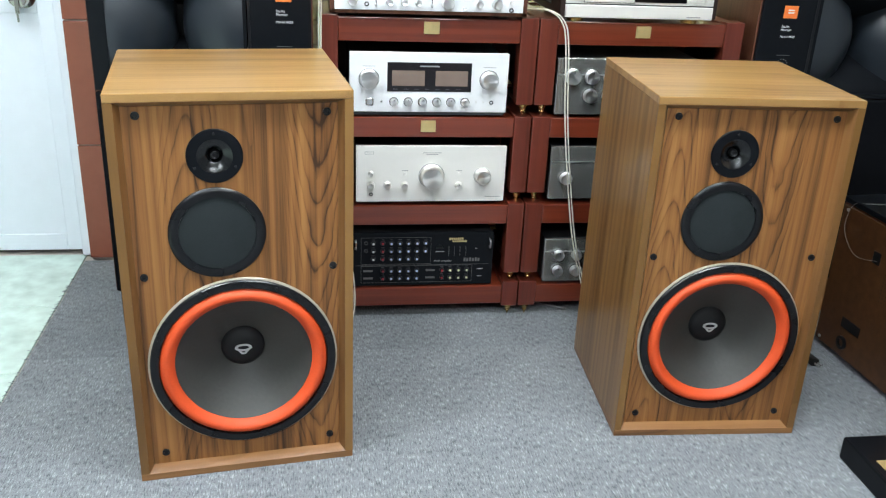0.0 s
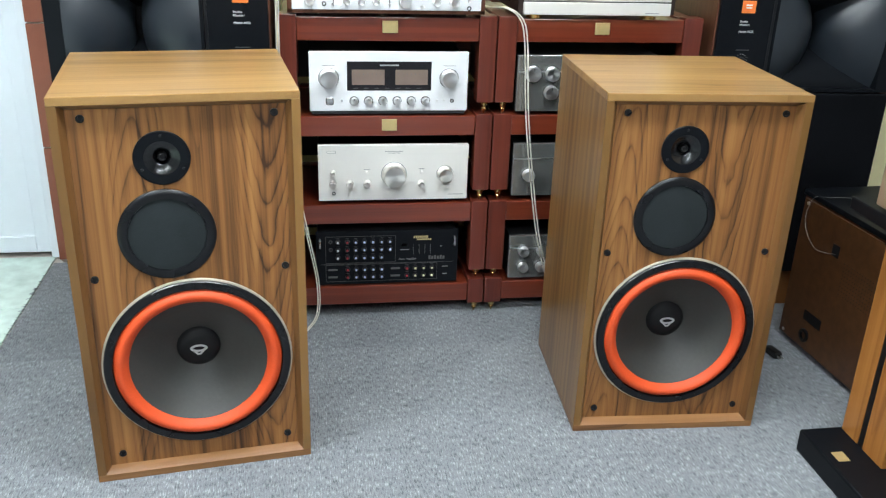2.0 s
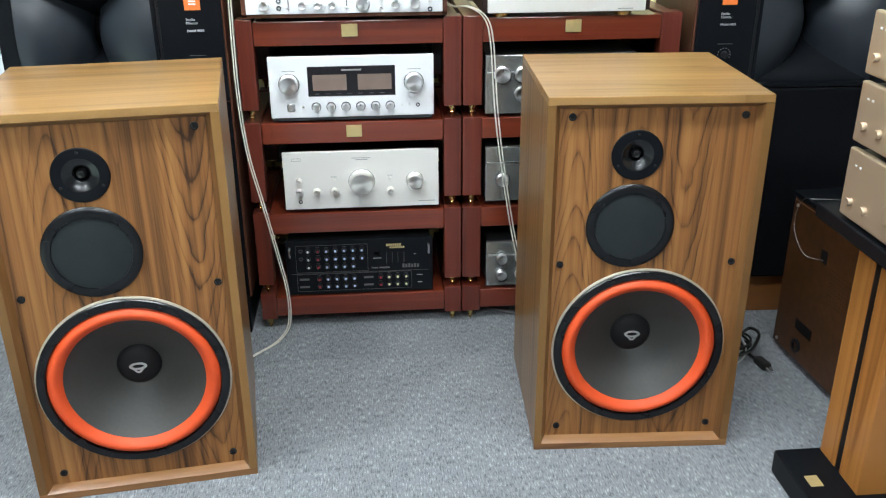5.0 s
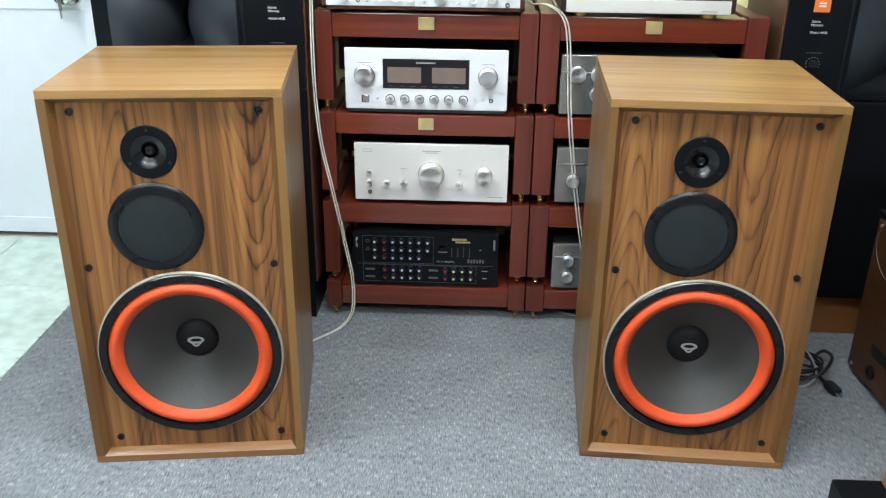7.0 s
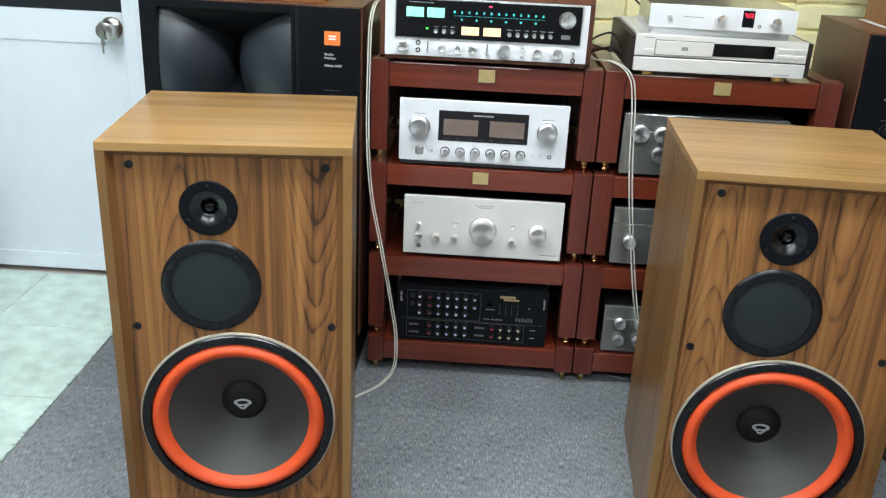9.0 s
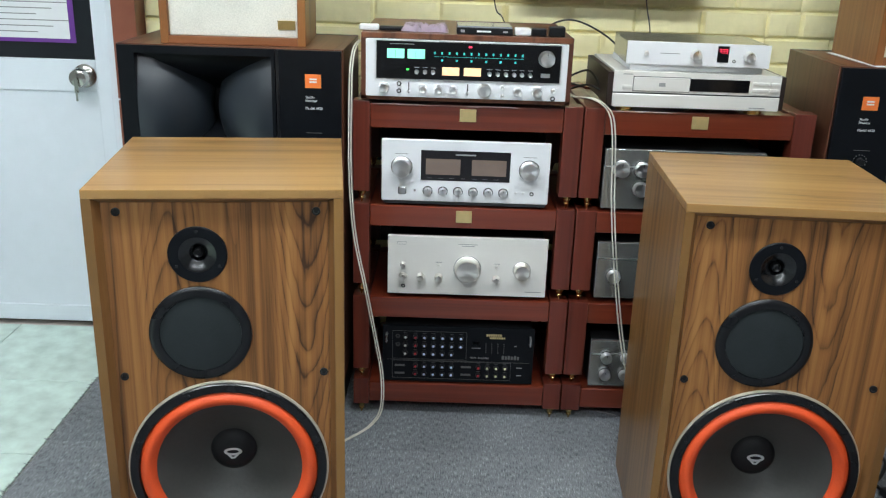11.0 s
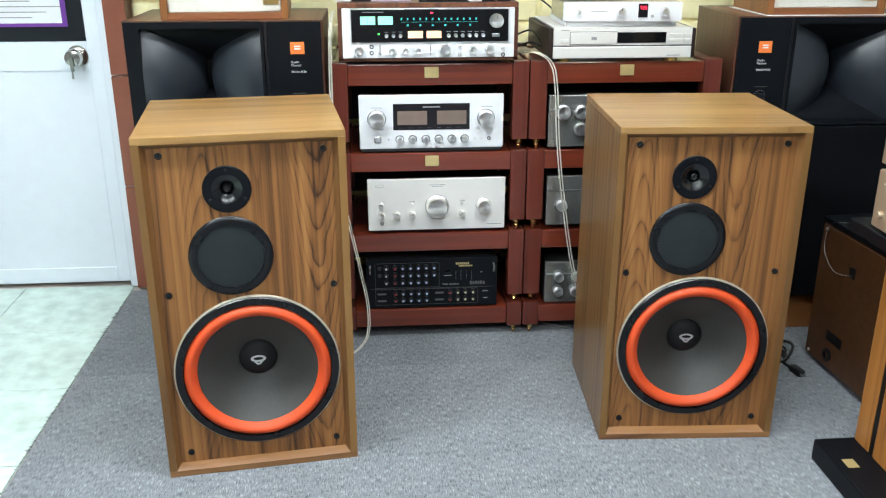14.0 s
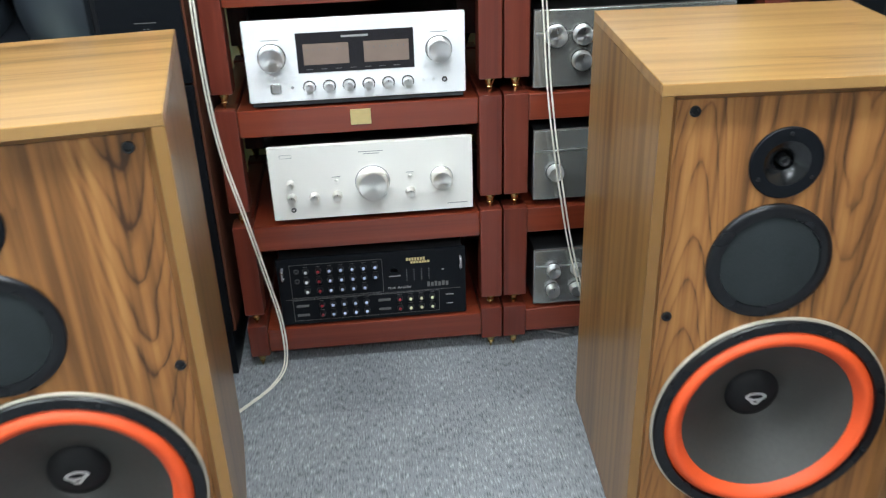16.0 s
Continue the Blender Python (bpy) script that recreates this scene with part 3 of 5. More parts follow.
def lay_bricks():
    rng = random.Random(4)
    for row in range(9, 19):
        x = -0.716 - (0.1 if row % 2 else 0.0)
        while x < 1.7:
            kind = 1 if rng.random() < 0.2 else 0
            w = (0.2, 0.1)[kind]
            if x >= -0.72:
                ob = new("brick", BRICKS[kind][rng.randrange(4)])
                ob.parent = brickwall
                ob.matrix_basis = pose(x, 3.018, 0.08 * row)
            x += w + 0.002


# ---- the large wooden loudspeakers ----
SW, SH, SD = 0.463, 0.854, 0.444


def loudspeaker(x, y, turn, size, front, label):
    t = thing("loudspeaker", x, y, 0.0, turn, label, "loudspeaker", "large loudspeakers")
    t.scale = (size,) * 3
    c = 0.017
    part("top_panel", bx(0, SW, 0.0, SD, SH - c, SH, bevel=0.0015), TEAK_TOP_LIT, t, "golden teak veneer top lightened for its sheen")
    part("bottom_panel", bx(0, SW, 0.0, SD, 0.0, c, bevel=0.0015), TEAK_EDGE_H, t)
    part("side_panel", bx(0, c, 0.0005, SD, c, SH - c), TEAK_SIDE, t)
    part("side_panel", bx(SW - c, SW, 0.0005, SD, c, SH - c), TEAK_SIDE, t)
    part("back_panel", bx(c, SW - c, SD - 0.02, SD - 0.005, c, SH - c), DARKMETAL, t)
    # sloped lipping round the recessed baffle
    e, d = 0.011, 0.02
    for (ax, az), (cx, cz), (bx_, bz), (dx, dz), mat in (
            ((c, SH - c), (SW - c, SH - c), (SW - c - e, SH - c - e), (c + e, SH - c - e), TEAK_EDGE_H),
            ((c, c), (SW - c, c), (SW - c - e, c + e), (c + e, c + e), TEAK_EDGE_H),
            ((c, c), (c, SH - c), (c + e, SH - c - e), (c + e, c + e), TEAK_EDGE_V),
            ((SW - c, c), (SW - c, SH - c), (SW - c - e, SH - c - e), (SW - c - e, c + e), TEAK_EDGE_V)):
        bm = bmesh.new()
        f = [bm.verts.new(p) for p in ((ax, 0.001, az), (cx, 0.001, cz), (bx_, d, bz), (dx, d, dz))]
        g = [bm.verts.new(p) for p in ((ax, d + 0.004, az), (cx, d + 0.004, cz), (bx_, d + 0.004, bz), (dx, d + 0.004, dz))]
        bm.faces.new(f)
        bm.faces.new(g)
        for i in range(4):
            bm.faces.new((f[i], f[(i + 1) % 4], g[(i + 1) % 4], g[i]))
        part("lipping", bm, mat, t)
    bm = bmesh.new()
    loops = [[bm.verts.new((u, d, v)) for u, v in ((c, c), (SW - c, c), (SW - c, SH - c), (c, SH - c))]]
    for hx, hz, hr in ((0.194, 0.725, 0.05), (0.232, 0.265, 0.19)):
        loops.append([bm.verts.new((hx + hr * math.cos(a), d, hz + hr * math.sin(a))) for a in (2 * math.pi * i / 72 for i in range(72))])
    edges = [bm.edges.new((q[i], q[(i + 1) % len(q)])) for q in loops for i in range(len(q))]
    bmesh.ops.triangle_fill(bm, edges=edges, use_beauty=True)
    ext = bmesh.ops.extrude_face_region(bm, geom=bm.faces[:])
    bmesh.ops.translate(bm, verts=[v for v in ext["geom"] if isinstance(v, bmesh.types.BMVert)], vec=(0, 0.016, 0))
    part("baffle", bm, front, t, "flame-grained teak veneer baffle")
    # grille sockets
    for near, far, sz in ((0.054, 0.05, 0.056), (0.043, 0.04, 0.477), (0.054, 0.05, 0.808)):
        for sx in (near, SW - far):
            s = part("grille_socket", lt([(0.008, d + 0.001), (0.008, d - 0.003), (0.0068, d - 0.0035), (0.005, d - 0.003), (0.0045, d - 0.0004), (0, d - 0.0004)], (sx, 0, sz), seg=20), BLACK, t, "black plastic grille socket")
    # horn tweeter
    tx, tz = 0.194, 0.725
    tw = part("tweeter", lt([(0.0545, d), (0.0545, d - 0.003), (0.053, d - 0.0045), (0.036, d - 0.005), (0.034, d - 0.0045)], (tx, 0, tz), seg=48), BLACK_SATIN, t, "round black horn tweeter")
    part("horn", lt([(0.0345, d - 0.005), (0.0335, d - 0.0047), (0.031, d - 0.0037), (0.027, d - 0.0019), (0.022, d + 0.0008), (0.017, d + 0.0041), (0.0135, d + 0.0075), (0.0115, d + 0.012), (0.0105, d + 0.018)], (tx, 0, tz), seg=48), TWEETER, tw, "glossy black horn flare")
    part("phase_plug", lt([(0.0085, d + 0.019), (0.0085, d + 0.006), (0.0078, d + 0.0035), (0.0064, d + 0.0028), (0.0054, d + 0.0036), (0.004, d + 0.0065), (0, d + 0.006)], (tx, 0, tz), seg=24), BLACK, tw)
    for i in range(3):
        a = 2 * math.pi * (i / 3 + 0.25)
        part("screw", lt([(0.003, d - 0.004), (0.003, d - 0.006), (0.0018, d - 0.0064), (0, d - 0.0058)], (tx + 0.045 * math.cos(a), 0, tz + 0.045 * math.sin(a)), seg=10), BLACK, tw)
    # mid driver behind a mesh
    mx, mz = 0.191, 0.565
    mid = part("mid_driver", lt([(0.096, d), (0.096, d - 0.004), (0.0935, d - 0.007), (0.086, d - 0.009), (0.077, d - 0.0075), (0.0755, d - 0.002)], (mx, 0, mz), seg=64), GASKET, t, "round black midrange driver")
    part("mesh", lt([(0.0765, d - 0.004), (0.06, d - 0.0055), (0.03, d - 0.0065), (0, d - 0.007)], (mx, 0, mz), seg=48), MESH_GREY, mid)
    # woofer
    wx, wz = 0.232, 0.265
    wo = part("woofer", lt([(0.1985, d), (0.1985, d - 0.003), (0.1965, d - 0.0045), (0.192, d - 0.0045)], (wx, 0, wz), seg=96), RIM, t, "large woofer with orange surround")
    part("gasket", lt([(0.1945, d - 0.0025), (0.1945, d - 0.009), (0.1925, d - 0.0115), (0.1775, d - 0.012), (0.1755, d - 0.009), (0.1755, d + 0.002)], (wx, 0, wz), seg=96), GASKET, wo)
    for i in range(8):
        a = 2 * math.pi * (i + 0.5) / 8
        ca, sa = math.cos(a), math.sin(a)
        part("gasket_joint", lt([(0.0032, d - 0.011), (0.0032, d - 0.0132), (0.002, d - 0.0135), (0, d - 0.013)], (wx + 0.185 * ca, 0, wz + 0.185 * sa), seg=10), BLACK, wo)
    roll = [(0.1765 - 0.0315 * k / 14, d - 0.004 - 0.0135 * math.sin(math.pi * k / 14)) for k in range(15)]
    part("surround", lt([*roll, (0.1435, d + 0.002)], (wx, 0, wz), seg=96), FOAM, wo, "orange foam half-roll surround")
    cone = [(0.146 - 0.1 * k / 12, d - 0.002 + 0.076 * (k / 12) ** 0.9) for k in range(13)]
    part("cone", lt(cone, (wx, 0, wz), seg=96), CONE, wo, "dark grey paper cone")
    capd = d + 0.072
    cap = part("dust_cap", lt([(0.0475, capd + 0.002), (0.046, capd - 0.003), (0.04, capd - 0.009), (0.028, capd - 0.0145), (0.014, capd - 0.017), (0, capd - 0.0178)], (wx, 0, wz), seg=48), CAP, wo)
    # plain pale emblem on the cap
    ly = capd - 0.0195
    bm = bmesh.new()
    rings = [[bm.verts.new((wx + rx * math.cos(a), ly, wz + 0.004 + rz * math.sin(a))) for a in (2 * math.pi * i / 28 for i in range(28))] for rx, rz in ((0.0188, 0.0092), (0.012, 0.004))]
    for i in range(28):
        bm.faces.new((rings[0][i], rings[0][(i + 1) % 28], rings[1][(i + 1) % 28], rings[1][i]))
    tri = [bm.verts.new((wx + u, ly, wz + v)) for u, v in ((-0.014, -0.001), (0.014, -0.001), (0.004, -0.0125), (-0.004, -0.0125))]
    tri2 = [bm.verts.new((wx + u, ly, wz + v)) for u, v in ((-0.0065, -0.002), (0.0065, -0.002), (0.002, -0.008), (-0.002, -0.008))]
    for i in range(4):
        bm.faces.new((tri[i], tri[(i + 1) % 4], tri2[(i + 1) % 4], tri2[i]))
    bmesh.ops.solidify(bm, geom=bm.faces[:], thickness=0.0012)
    part("emblem", bm, WHITE, wo, "pale printed emblem")
    return t


loudspeaker(-0.419, 1.714, 7.15, 1.003, TEAK_FRONT_A, "teak veneer loudspeaker with orange-ringed woofer, standing near the door")
loudspeaker(0.68, 1.802, -2.9, 0.987, TEAK_FRONT_B, "teak veneer loudspeaker with orange-ringed woofer, standing beside a radiogram")


# ---- mahogany equipment racks, each of four stacked tiers ----
TIERS = ((0.833, 0.897, 0.903, 0.664, 0.63), (0.568, 0.626, 0.63, 0.403, 0.368), (0.304, 0.364, 0.368, 0.146, 0.116), (0.042, 0.102, 0.116, 0.034, 0.0))


def rack(x0, x1, pw0, pw1, label):
    """x0, x1: outer sides; pw0, pw1: widths of the two front posts."""
    y0, y1 = 2.458, 2.893
    for n, (r0, r1, top, foot, tip) in enumerate(TIERS):
        t = thing("rack_tier", (x0 + x1) / 2, y0, tip, 0, label, "rack tier", "rack tiers")
        w, z = (x1 - x0) / 2, -tip
        p0, p1 = -w + pw0, w - pw1
        dep = y1 - y0
        part("front_rail", bx(p0, p1, 0.004, 0.045, r0 + z, r1 + z, bevel=0.003), MAHOGANY, t)
        part("back_rail", bx(p0, p1, dep - 0.045, dep - 0.004, r0 + z, r1 + z, bevel=0.006), MAHOGANY, t)
        for a, b in ((-w, -w + pw0), (w - pw1, w)):
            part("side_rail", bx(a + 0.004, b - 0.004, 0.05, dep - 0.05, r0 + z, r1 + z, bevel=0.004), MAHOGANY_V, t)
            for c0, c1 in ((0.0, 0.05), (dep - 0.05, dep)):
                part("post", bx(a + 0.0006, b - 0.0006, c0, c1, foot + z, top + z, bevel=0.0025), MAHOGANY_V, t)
                mx, my = (a + b) / 2, (c0 + c1) / 2 - 0.008
                h = foot - tip
                part("brass_spike", lt([(0.0125, h + 0.001), (0.0125, h - 0.003), (0.0095, h * 0.72), (0.0062, h * 0.5), (0.0075, h * 0.42), (0.0048, h * 0.3), (0.0012, 0.0005), (0, 0)], (mx, my, 0), axis="z", seg=20), BRASS, t, "turned brass spike foot")
        part("shelf", bx(p0, p1, 0.045, dep - 0.045, r1 + z - 0.022, r1 + z - 0.006), MAHOGANY, t)
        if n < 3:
            # dark sheets added to the open bays in place of their inner shade
            part("back_sheet", bx(p0 - 0.03, p1 + 0.03, dep + 0.001, dep + 0.006, foot + z - 0.02, r0 + z), DARKMETAL, t, "added dark sheet for the shade behind the bay")
            part("bay_shade_side", bx(w + 0.0005 if x1 < 1 else w - 0.004, w + 0.0015 if x1 < 1 else w - 0.001, 0.052, dep - 0.052, foot + z, r0 + z), DARKMETAL, t, "added dark sheet for the shade beside the bay")
        if n < 2:
            tag = part("maker_tag", bx(-0.021, 0.021, -0.0005, 0.004, r1 + z - 0.041, r1 + z - 0.009, bevel=0.0006), GOLD_TAG, t, "gold foil maker tag")
            bm = bmesh.new()
            for u in (-0.012, -0.003, 0.006):
                box(bm, u, u + 0.0012, -0.0008, 0.0, r1 + z - 0.031, r1 + z - 0.018)
                box(bm, u + 0.0012, u + 0.005, -0.0008, 0.0, r1 + z - 0.025, r1 + z - 0.0238)
            part("mark", bm, GOLD_TAG, tag)


rack(-0.014, 0.5765, 0.045, 0.05, "dark red mahogany rack tier on brass spikes")
rack(0.579, 1.171, 0.054, 0.056, "dark red mahogany rack tier on brass spikes beside its twin")


# ---- large black monitor loudspeakers on plinths ----
def monitor(x, y, turn, mirror, label):
    w, d, z0, z1 = 0.565, 0.40, 0.12, 1.028
    t = thing("monitor_loudspeaker", x, y, 0, turn, label, "loudspeaker", "monitor loudspeakers")

    def mx(a, b):
        return (w - b, w - a) if mirror else (a, b)
    part("plinth", bx(0.01, w - 0.01, 0.02, d - 0.02, 0.0, z0, bevel=0.003), OLDTEAK if mirror else BLACK_SATIN, t, "brown wooden plinth" if mirror else "black plinth")
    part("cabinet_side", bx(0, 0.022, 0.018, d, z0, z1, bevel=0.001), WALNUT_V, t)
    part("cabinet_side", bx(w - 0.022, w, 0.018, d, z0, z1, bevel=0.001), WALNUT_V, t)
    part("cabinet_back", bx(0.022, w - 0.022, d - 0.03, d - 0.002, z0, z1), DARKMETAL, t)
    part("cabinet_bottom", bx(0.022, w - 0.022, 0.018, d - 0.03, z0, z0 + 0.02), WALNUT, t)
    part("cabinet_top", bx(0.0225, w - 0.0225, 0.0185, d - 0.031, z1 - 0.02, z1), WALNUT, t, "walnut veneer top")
    # horn mouth: two rounded cheeks that run back to a slit, with sloped roof and floor
    zb = 0.7
    xo0, xo1 = mx(0.046, 0.386)
    xt, cz, half, slit, deep = (xo0 + xo1) / 2 + (0.006 if mirror else -0.006), 0.857, 0.15, 0.042, 0.14
    a, b = mx(0.004, 0.395)
    bm = bmesh.new()
    for q in ((a, b, cz + half, z1 - 0.002), (a, b, zb, cz - half), (a, xo0, cz - half, cz + half), (xo1, b, cz - half, cz + half)):
        box(bm, q[0], q[1], 0.01, 0.05, q[2], q[3])
    part("horn_panel", bm, BLACK_SATIN, t)

    def cheek(s, u):
        """Edge of a cheek at u from the rim (0) to the slit (1): x, y and half height."""
        an = u * math.pi / 2
        rim, slot = (xo0, xt - 0.009) if s < 0 else (xo1, xt + 0.009)
        y = deep * (1 - math.cos(an))
        return rim + (slot - rim) * math.sin(an), 0.01 + y, half - (half - slit) * (y / deep) ** 0.52
    nu, nv = 24, 12
    for s in (-1, 1):
        bm = bmesh.new()
        grid = []
        for i in range(nu + 1):
            x_, y_, h_ = cheek(s, i / nu)
            grid.append([bm.verts.new((x_, y_ + 0.03 * (2 * j / nv - 1) ** 2, cz + h_ * (2 * j / nv - 1))) for j in range(nv + 1)])
        for i in range(nu):
            for j in range(nv):
                bm.faces.new((grid[i][j], grid[i + 1][j], grid[i + 1][j + 1], grid[i][j + 1]))
        part("horn_cheek", bm, HORN_BLACK, t, "smooth rounded black horn cheek")
        bm = bmesh.new()
        rows = []
        for i in range(nu + 1):
            (xa, ya, ha), (xb, yb, hb) = cheek(-1, i / nu), cheek(1, i / nu)
            rows.append((bm.verts.new((xa, ya + 0.03, cz + s * ha)), bm.verts.new((xb, yb + 0.03, cz + s * hb))))
        for p, q in zip(rows, rows[1:]):
            bm.faces.new((p[0], p[1], q[1], q[0]))
        # blacker than the cheeks: the unlit roof's shade is put into the colour
        part("horn_wall", bm, BLACK_SATIN, t)
    part("throat", bx(xt - 0.012, xt + 0.012, 0.046 + deep, 0.056 + deep, cz - 0.06, cz + 0.06), BLACK, t)
    a, b = mx(0.398, 0.405)
    part("divider", bx(a, b, 0.006, 0.018, zb, z1 - 0.002), BLACK, t)
    a, b = mx(0.405, w - 0.004)
    pl = part("control_panel", bx(a, b, 0.006, 0.0178, zb, z1 - 0.002, bevel=0.0015), BLACK_SATIN, t, "black control panel with an orange badge")
    px, up = (a + 0.066, 0.006) if not mirror else (a + 0.062, -0.005)
    part("badge", bx(px, px + 0.04, 0.0042, 0.006, z1 - 0.1 + up, z1 - 0.066 + up, bevel=0.0006), BADGE, pl, "orange square badge")
    for k in range(2):
        part("badge_mark", bx(px + 0.011, px + 0.029, 0.0036, 0.0042, z1 - 0.087 + up + 0.007 * k, z1 - 0.083 + up + 0.007 * k), WHITE, pl)
    lettering("writing", "Studio\nMonitor", 0.009, WHITE, pl, px, 0.0055, z1 - 0.126 + up)
    lettering("writing", "Model 4430", 0.009, WHITE, pl, px, 0.0055, z1 - 0.154 + up)
    part("text_line", bx(px, px + 0.04, 0.0052, 0.006, z1 - 0.2085, z1 - 0.207), DIMPRINT, pl)
    for i in range(10):
        an = math.pi * (1.15 - 1.3 * i / 9)
        part("scale_mark", bx(px + 0.02 + 0.017 * math.cos(an) - 0.001, px + 0.02 + 0.017 * math.cos(an) + 0.001, 0.0052, 0.006, z1 - 0.236 + 0.017 * math.sin(an) - 0.001, z1 - 0.236 + 0.017 * math.sin(an) + 0.001), GREYPRINT, pl)
    knob(pl, px + 0.02, z1 - 0.236, 0.009, 0.012, BLACK, y=0.006)
    part("grille", bx(0.004, w - 0.004, 0.0, 0.0178, z0 + 0.004, zb - 0.004, bevel=0.006), GRILLE, t, "black cloth grille")
    return t


monitor(-0.6, 2.425, 0, False, "tall black-fronted studio monitor loudspeaker in walnut on a plinth")
monitor(1.2, 2.43, -2, True, "black-fronted studio monitor loudspeaker with walnut sides on a plinth")


def shelf_speaker(x, y, z, turn, label):
    w, h, d = 0.36, 0.603, 0.29
    t = thing("bookshelf_loudspeaker", x, y, z, turn, label, "loudspeaker", "linen-fronted loudspeakers")
    c = 0.02
    part("side_panel", bx(0, c, 0, d, 0, h, bevel=0.0015), OLDTEAK, t)
    part("side_panel", bx(w - c, w, 0, d, 0, h, bevel=0.0015), OLDTEAK, t)
    part("bottom_panel", bx(c, w - c, 0, d, 0, c, bevel=0.0015), WALNUT_H, t)
    part("top_panel", bx(c, w - c, 0, d, h - c, h, bevel=0.0015), WALNUT_H, t)
    part("back_panel", bx(c, w - c, d - 0.02, d - 0.005, c, h - c), DARKMETAL, t)
    part("grille", bx(c, w - c, 0.012, 0.03, c, h - c, bevel=0.003), LINEN, t, "beige linen grille")
    part("badge", bx(w - c - 0.05, w - c - 0.006, 0.009, 0.013, c + 0.02, c + 0.042), BRASS, t, "small brass badge")


solo("paper_sheet", bx(1.287, 1.677, 2.448, 2.748, 1.0285, 1.03), PAPER, "white paper sheet under the loudspeaker", "paper sheet")
shelf_speaker(-0.493, 2.463, 1.0285, 3, "walnut bookshelf loudspeaker with beige linen grille on a monitor")
shelf_speaker(1.292, 2.463, 1.0305, -2, "walnut bookshelf loudspeaker with pale linen grille on a monitor")


# ---- equipment on the racks ----
def amp_silver():
    w, h = 0.44, 0.165
    t = thing("amplifier", 0.061, 2.463, 0.626, 0, "silver integrated amplifier with twin power meters in the rack", "amplifier", "stereo components")
    part("case", bx(0.004, w - 0.004, 0.012, 0.36, 0.018, h - 0.004, bevel=0.003), DARKMETAL, t)
    p = part("faceplate", bx(0, w, 0, 0.012, 0.014, 0.014 + h, bevel=0.003), SILVER, t, "satin silver faceplate")
    part("base_strip", bx(0.006, w - 0.006, 0.003, 0.3, 0.006, 0.0135), DARKMETAL, t)
    for fx in (0.05, w - 0.05):
        for fy in (0.05, 0.3):
            part("foot", lt([(0.02, 0), (0.02, 0.006), (0, 0.006)], (fx, fy, 0), axis="z", seg=20), BLACKRUBBER, t)
    z0 = 0.014
    win = part("meter_window", bx(0.103, 0.336, -0.0012, 0.004, z0 + 0.058, z0 + 0.138), METERGLASS, t, "smoked glass power meter window")
    for a in (0.116, 0.236):
        part("meter", bx(a, a + 0.09, -0.0018, -0.001, z0 + 0.074, z0 + 0.116), METERFACE, win, "dim meter face")
        for i in range(7):
            part("scale_mark", bx(a + 0.008 + 0.0118 * i, a + 0.0092 + 0.0118 * i, -0.0023, -0.0018, z0 + 0.102, z0 + 0.106), DIMPRINT, win)
    part("mark", bx(0.193, 0.246, -0.0018, -0.001, z0 + 0.126, z0 + 0.13), GREYPRINT, win)
    for i in range(7):
        part("text_line", bx(0.12 + 0.029 * i, 0.133 + 0.029 * i, -0.0018, -0.001, z0 + 0.064, z0 + 0.065), DIMPRINT, win)
    knob(t, 0.053, z0 + 0.092, 0.0255, 0.026, TURNED, ring_mat=BLACK, line=False)
    knob(t, 0.386, z0 + 0.092, 0.0245, 0.026, TURNED, ring_mat=BLACK, line=False)
    for i in range(6):
        knob(t, 0.122 + 0.0398 * i, z0 + 0.029, 0.0105, 0.016, TURNED, ring_mat=BLACK, ring=1.22)
    b = part("power_button", bx(0.044, 0.066, -0.004, 0.002, z0 + 0.018, z0 + 0.04, bevel=0.004), CHROME, t)
    part("jack", lt([(0.0055, 0), (0.0055, -0.002), (0.003, -0.0022), (0.003, 0.006), (0, 0.006)], (0.396, 0, z0 + 0.029), seg=16), DARKMETAL, t)
    for bx_ in (0.088, 0.353, 0.373):
        part("button", lt([(0.003, 0), (0.003, -0.003), (0, -0.003)], (bx_, 0, z0 + 0.03), seg=12), CHROME, t)
    for u, v, ln in ((0.036, 0.126, 0.034), (0.37, 0.126, 0.034)):
        part("text_line", bx(u, u + ln, -0.0006, 0.001, z0 + v, z0 + v + 0.0014), GREYPRINT, p)


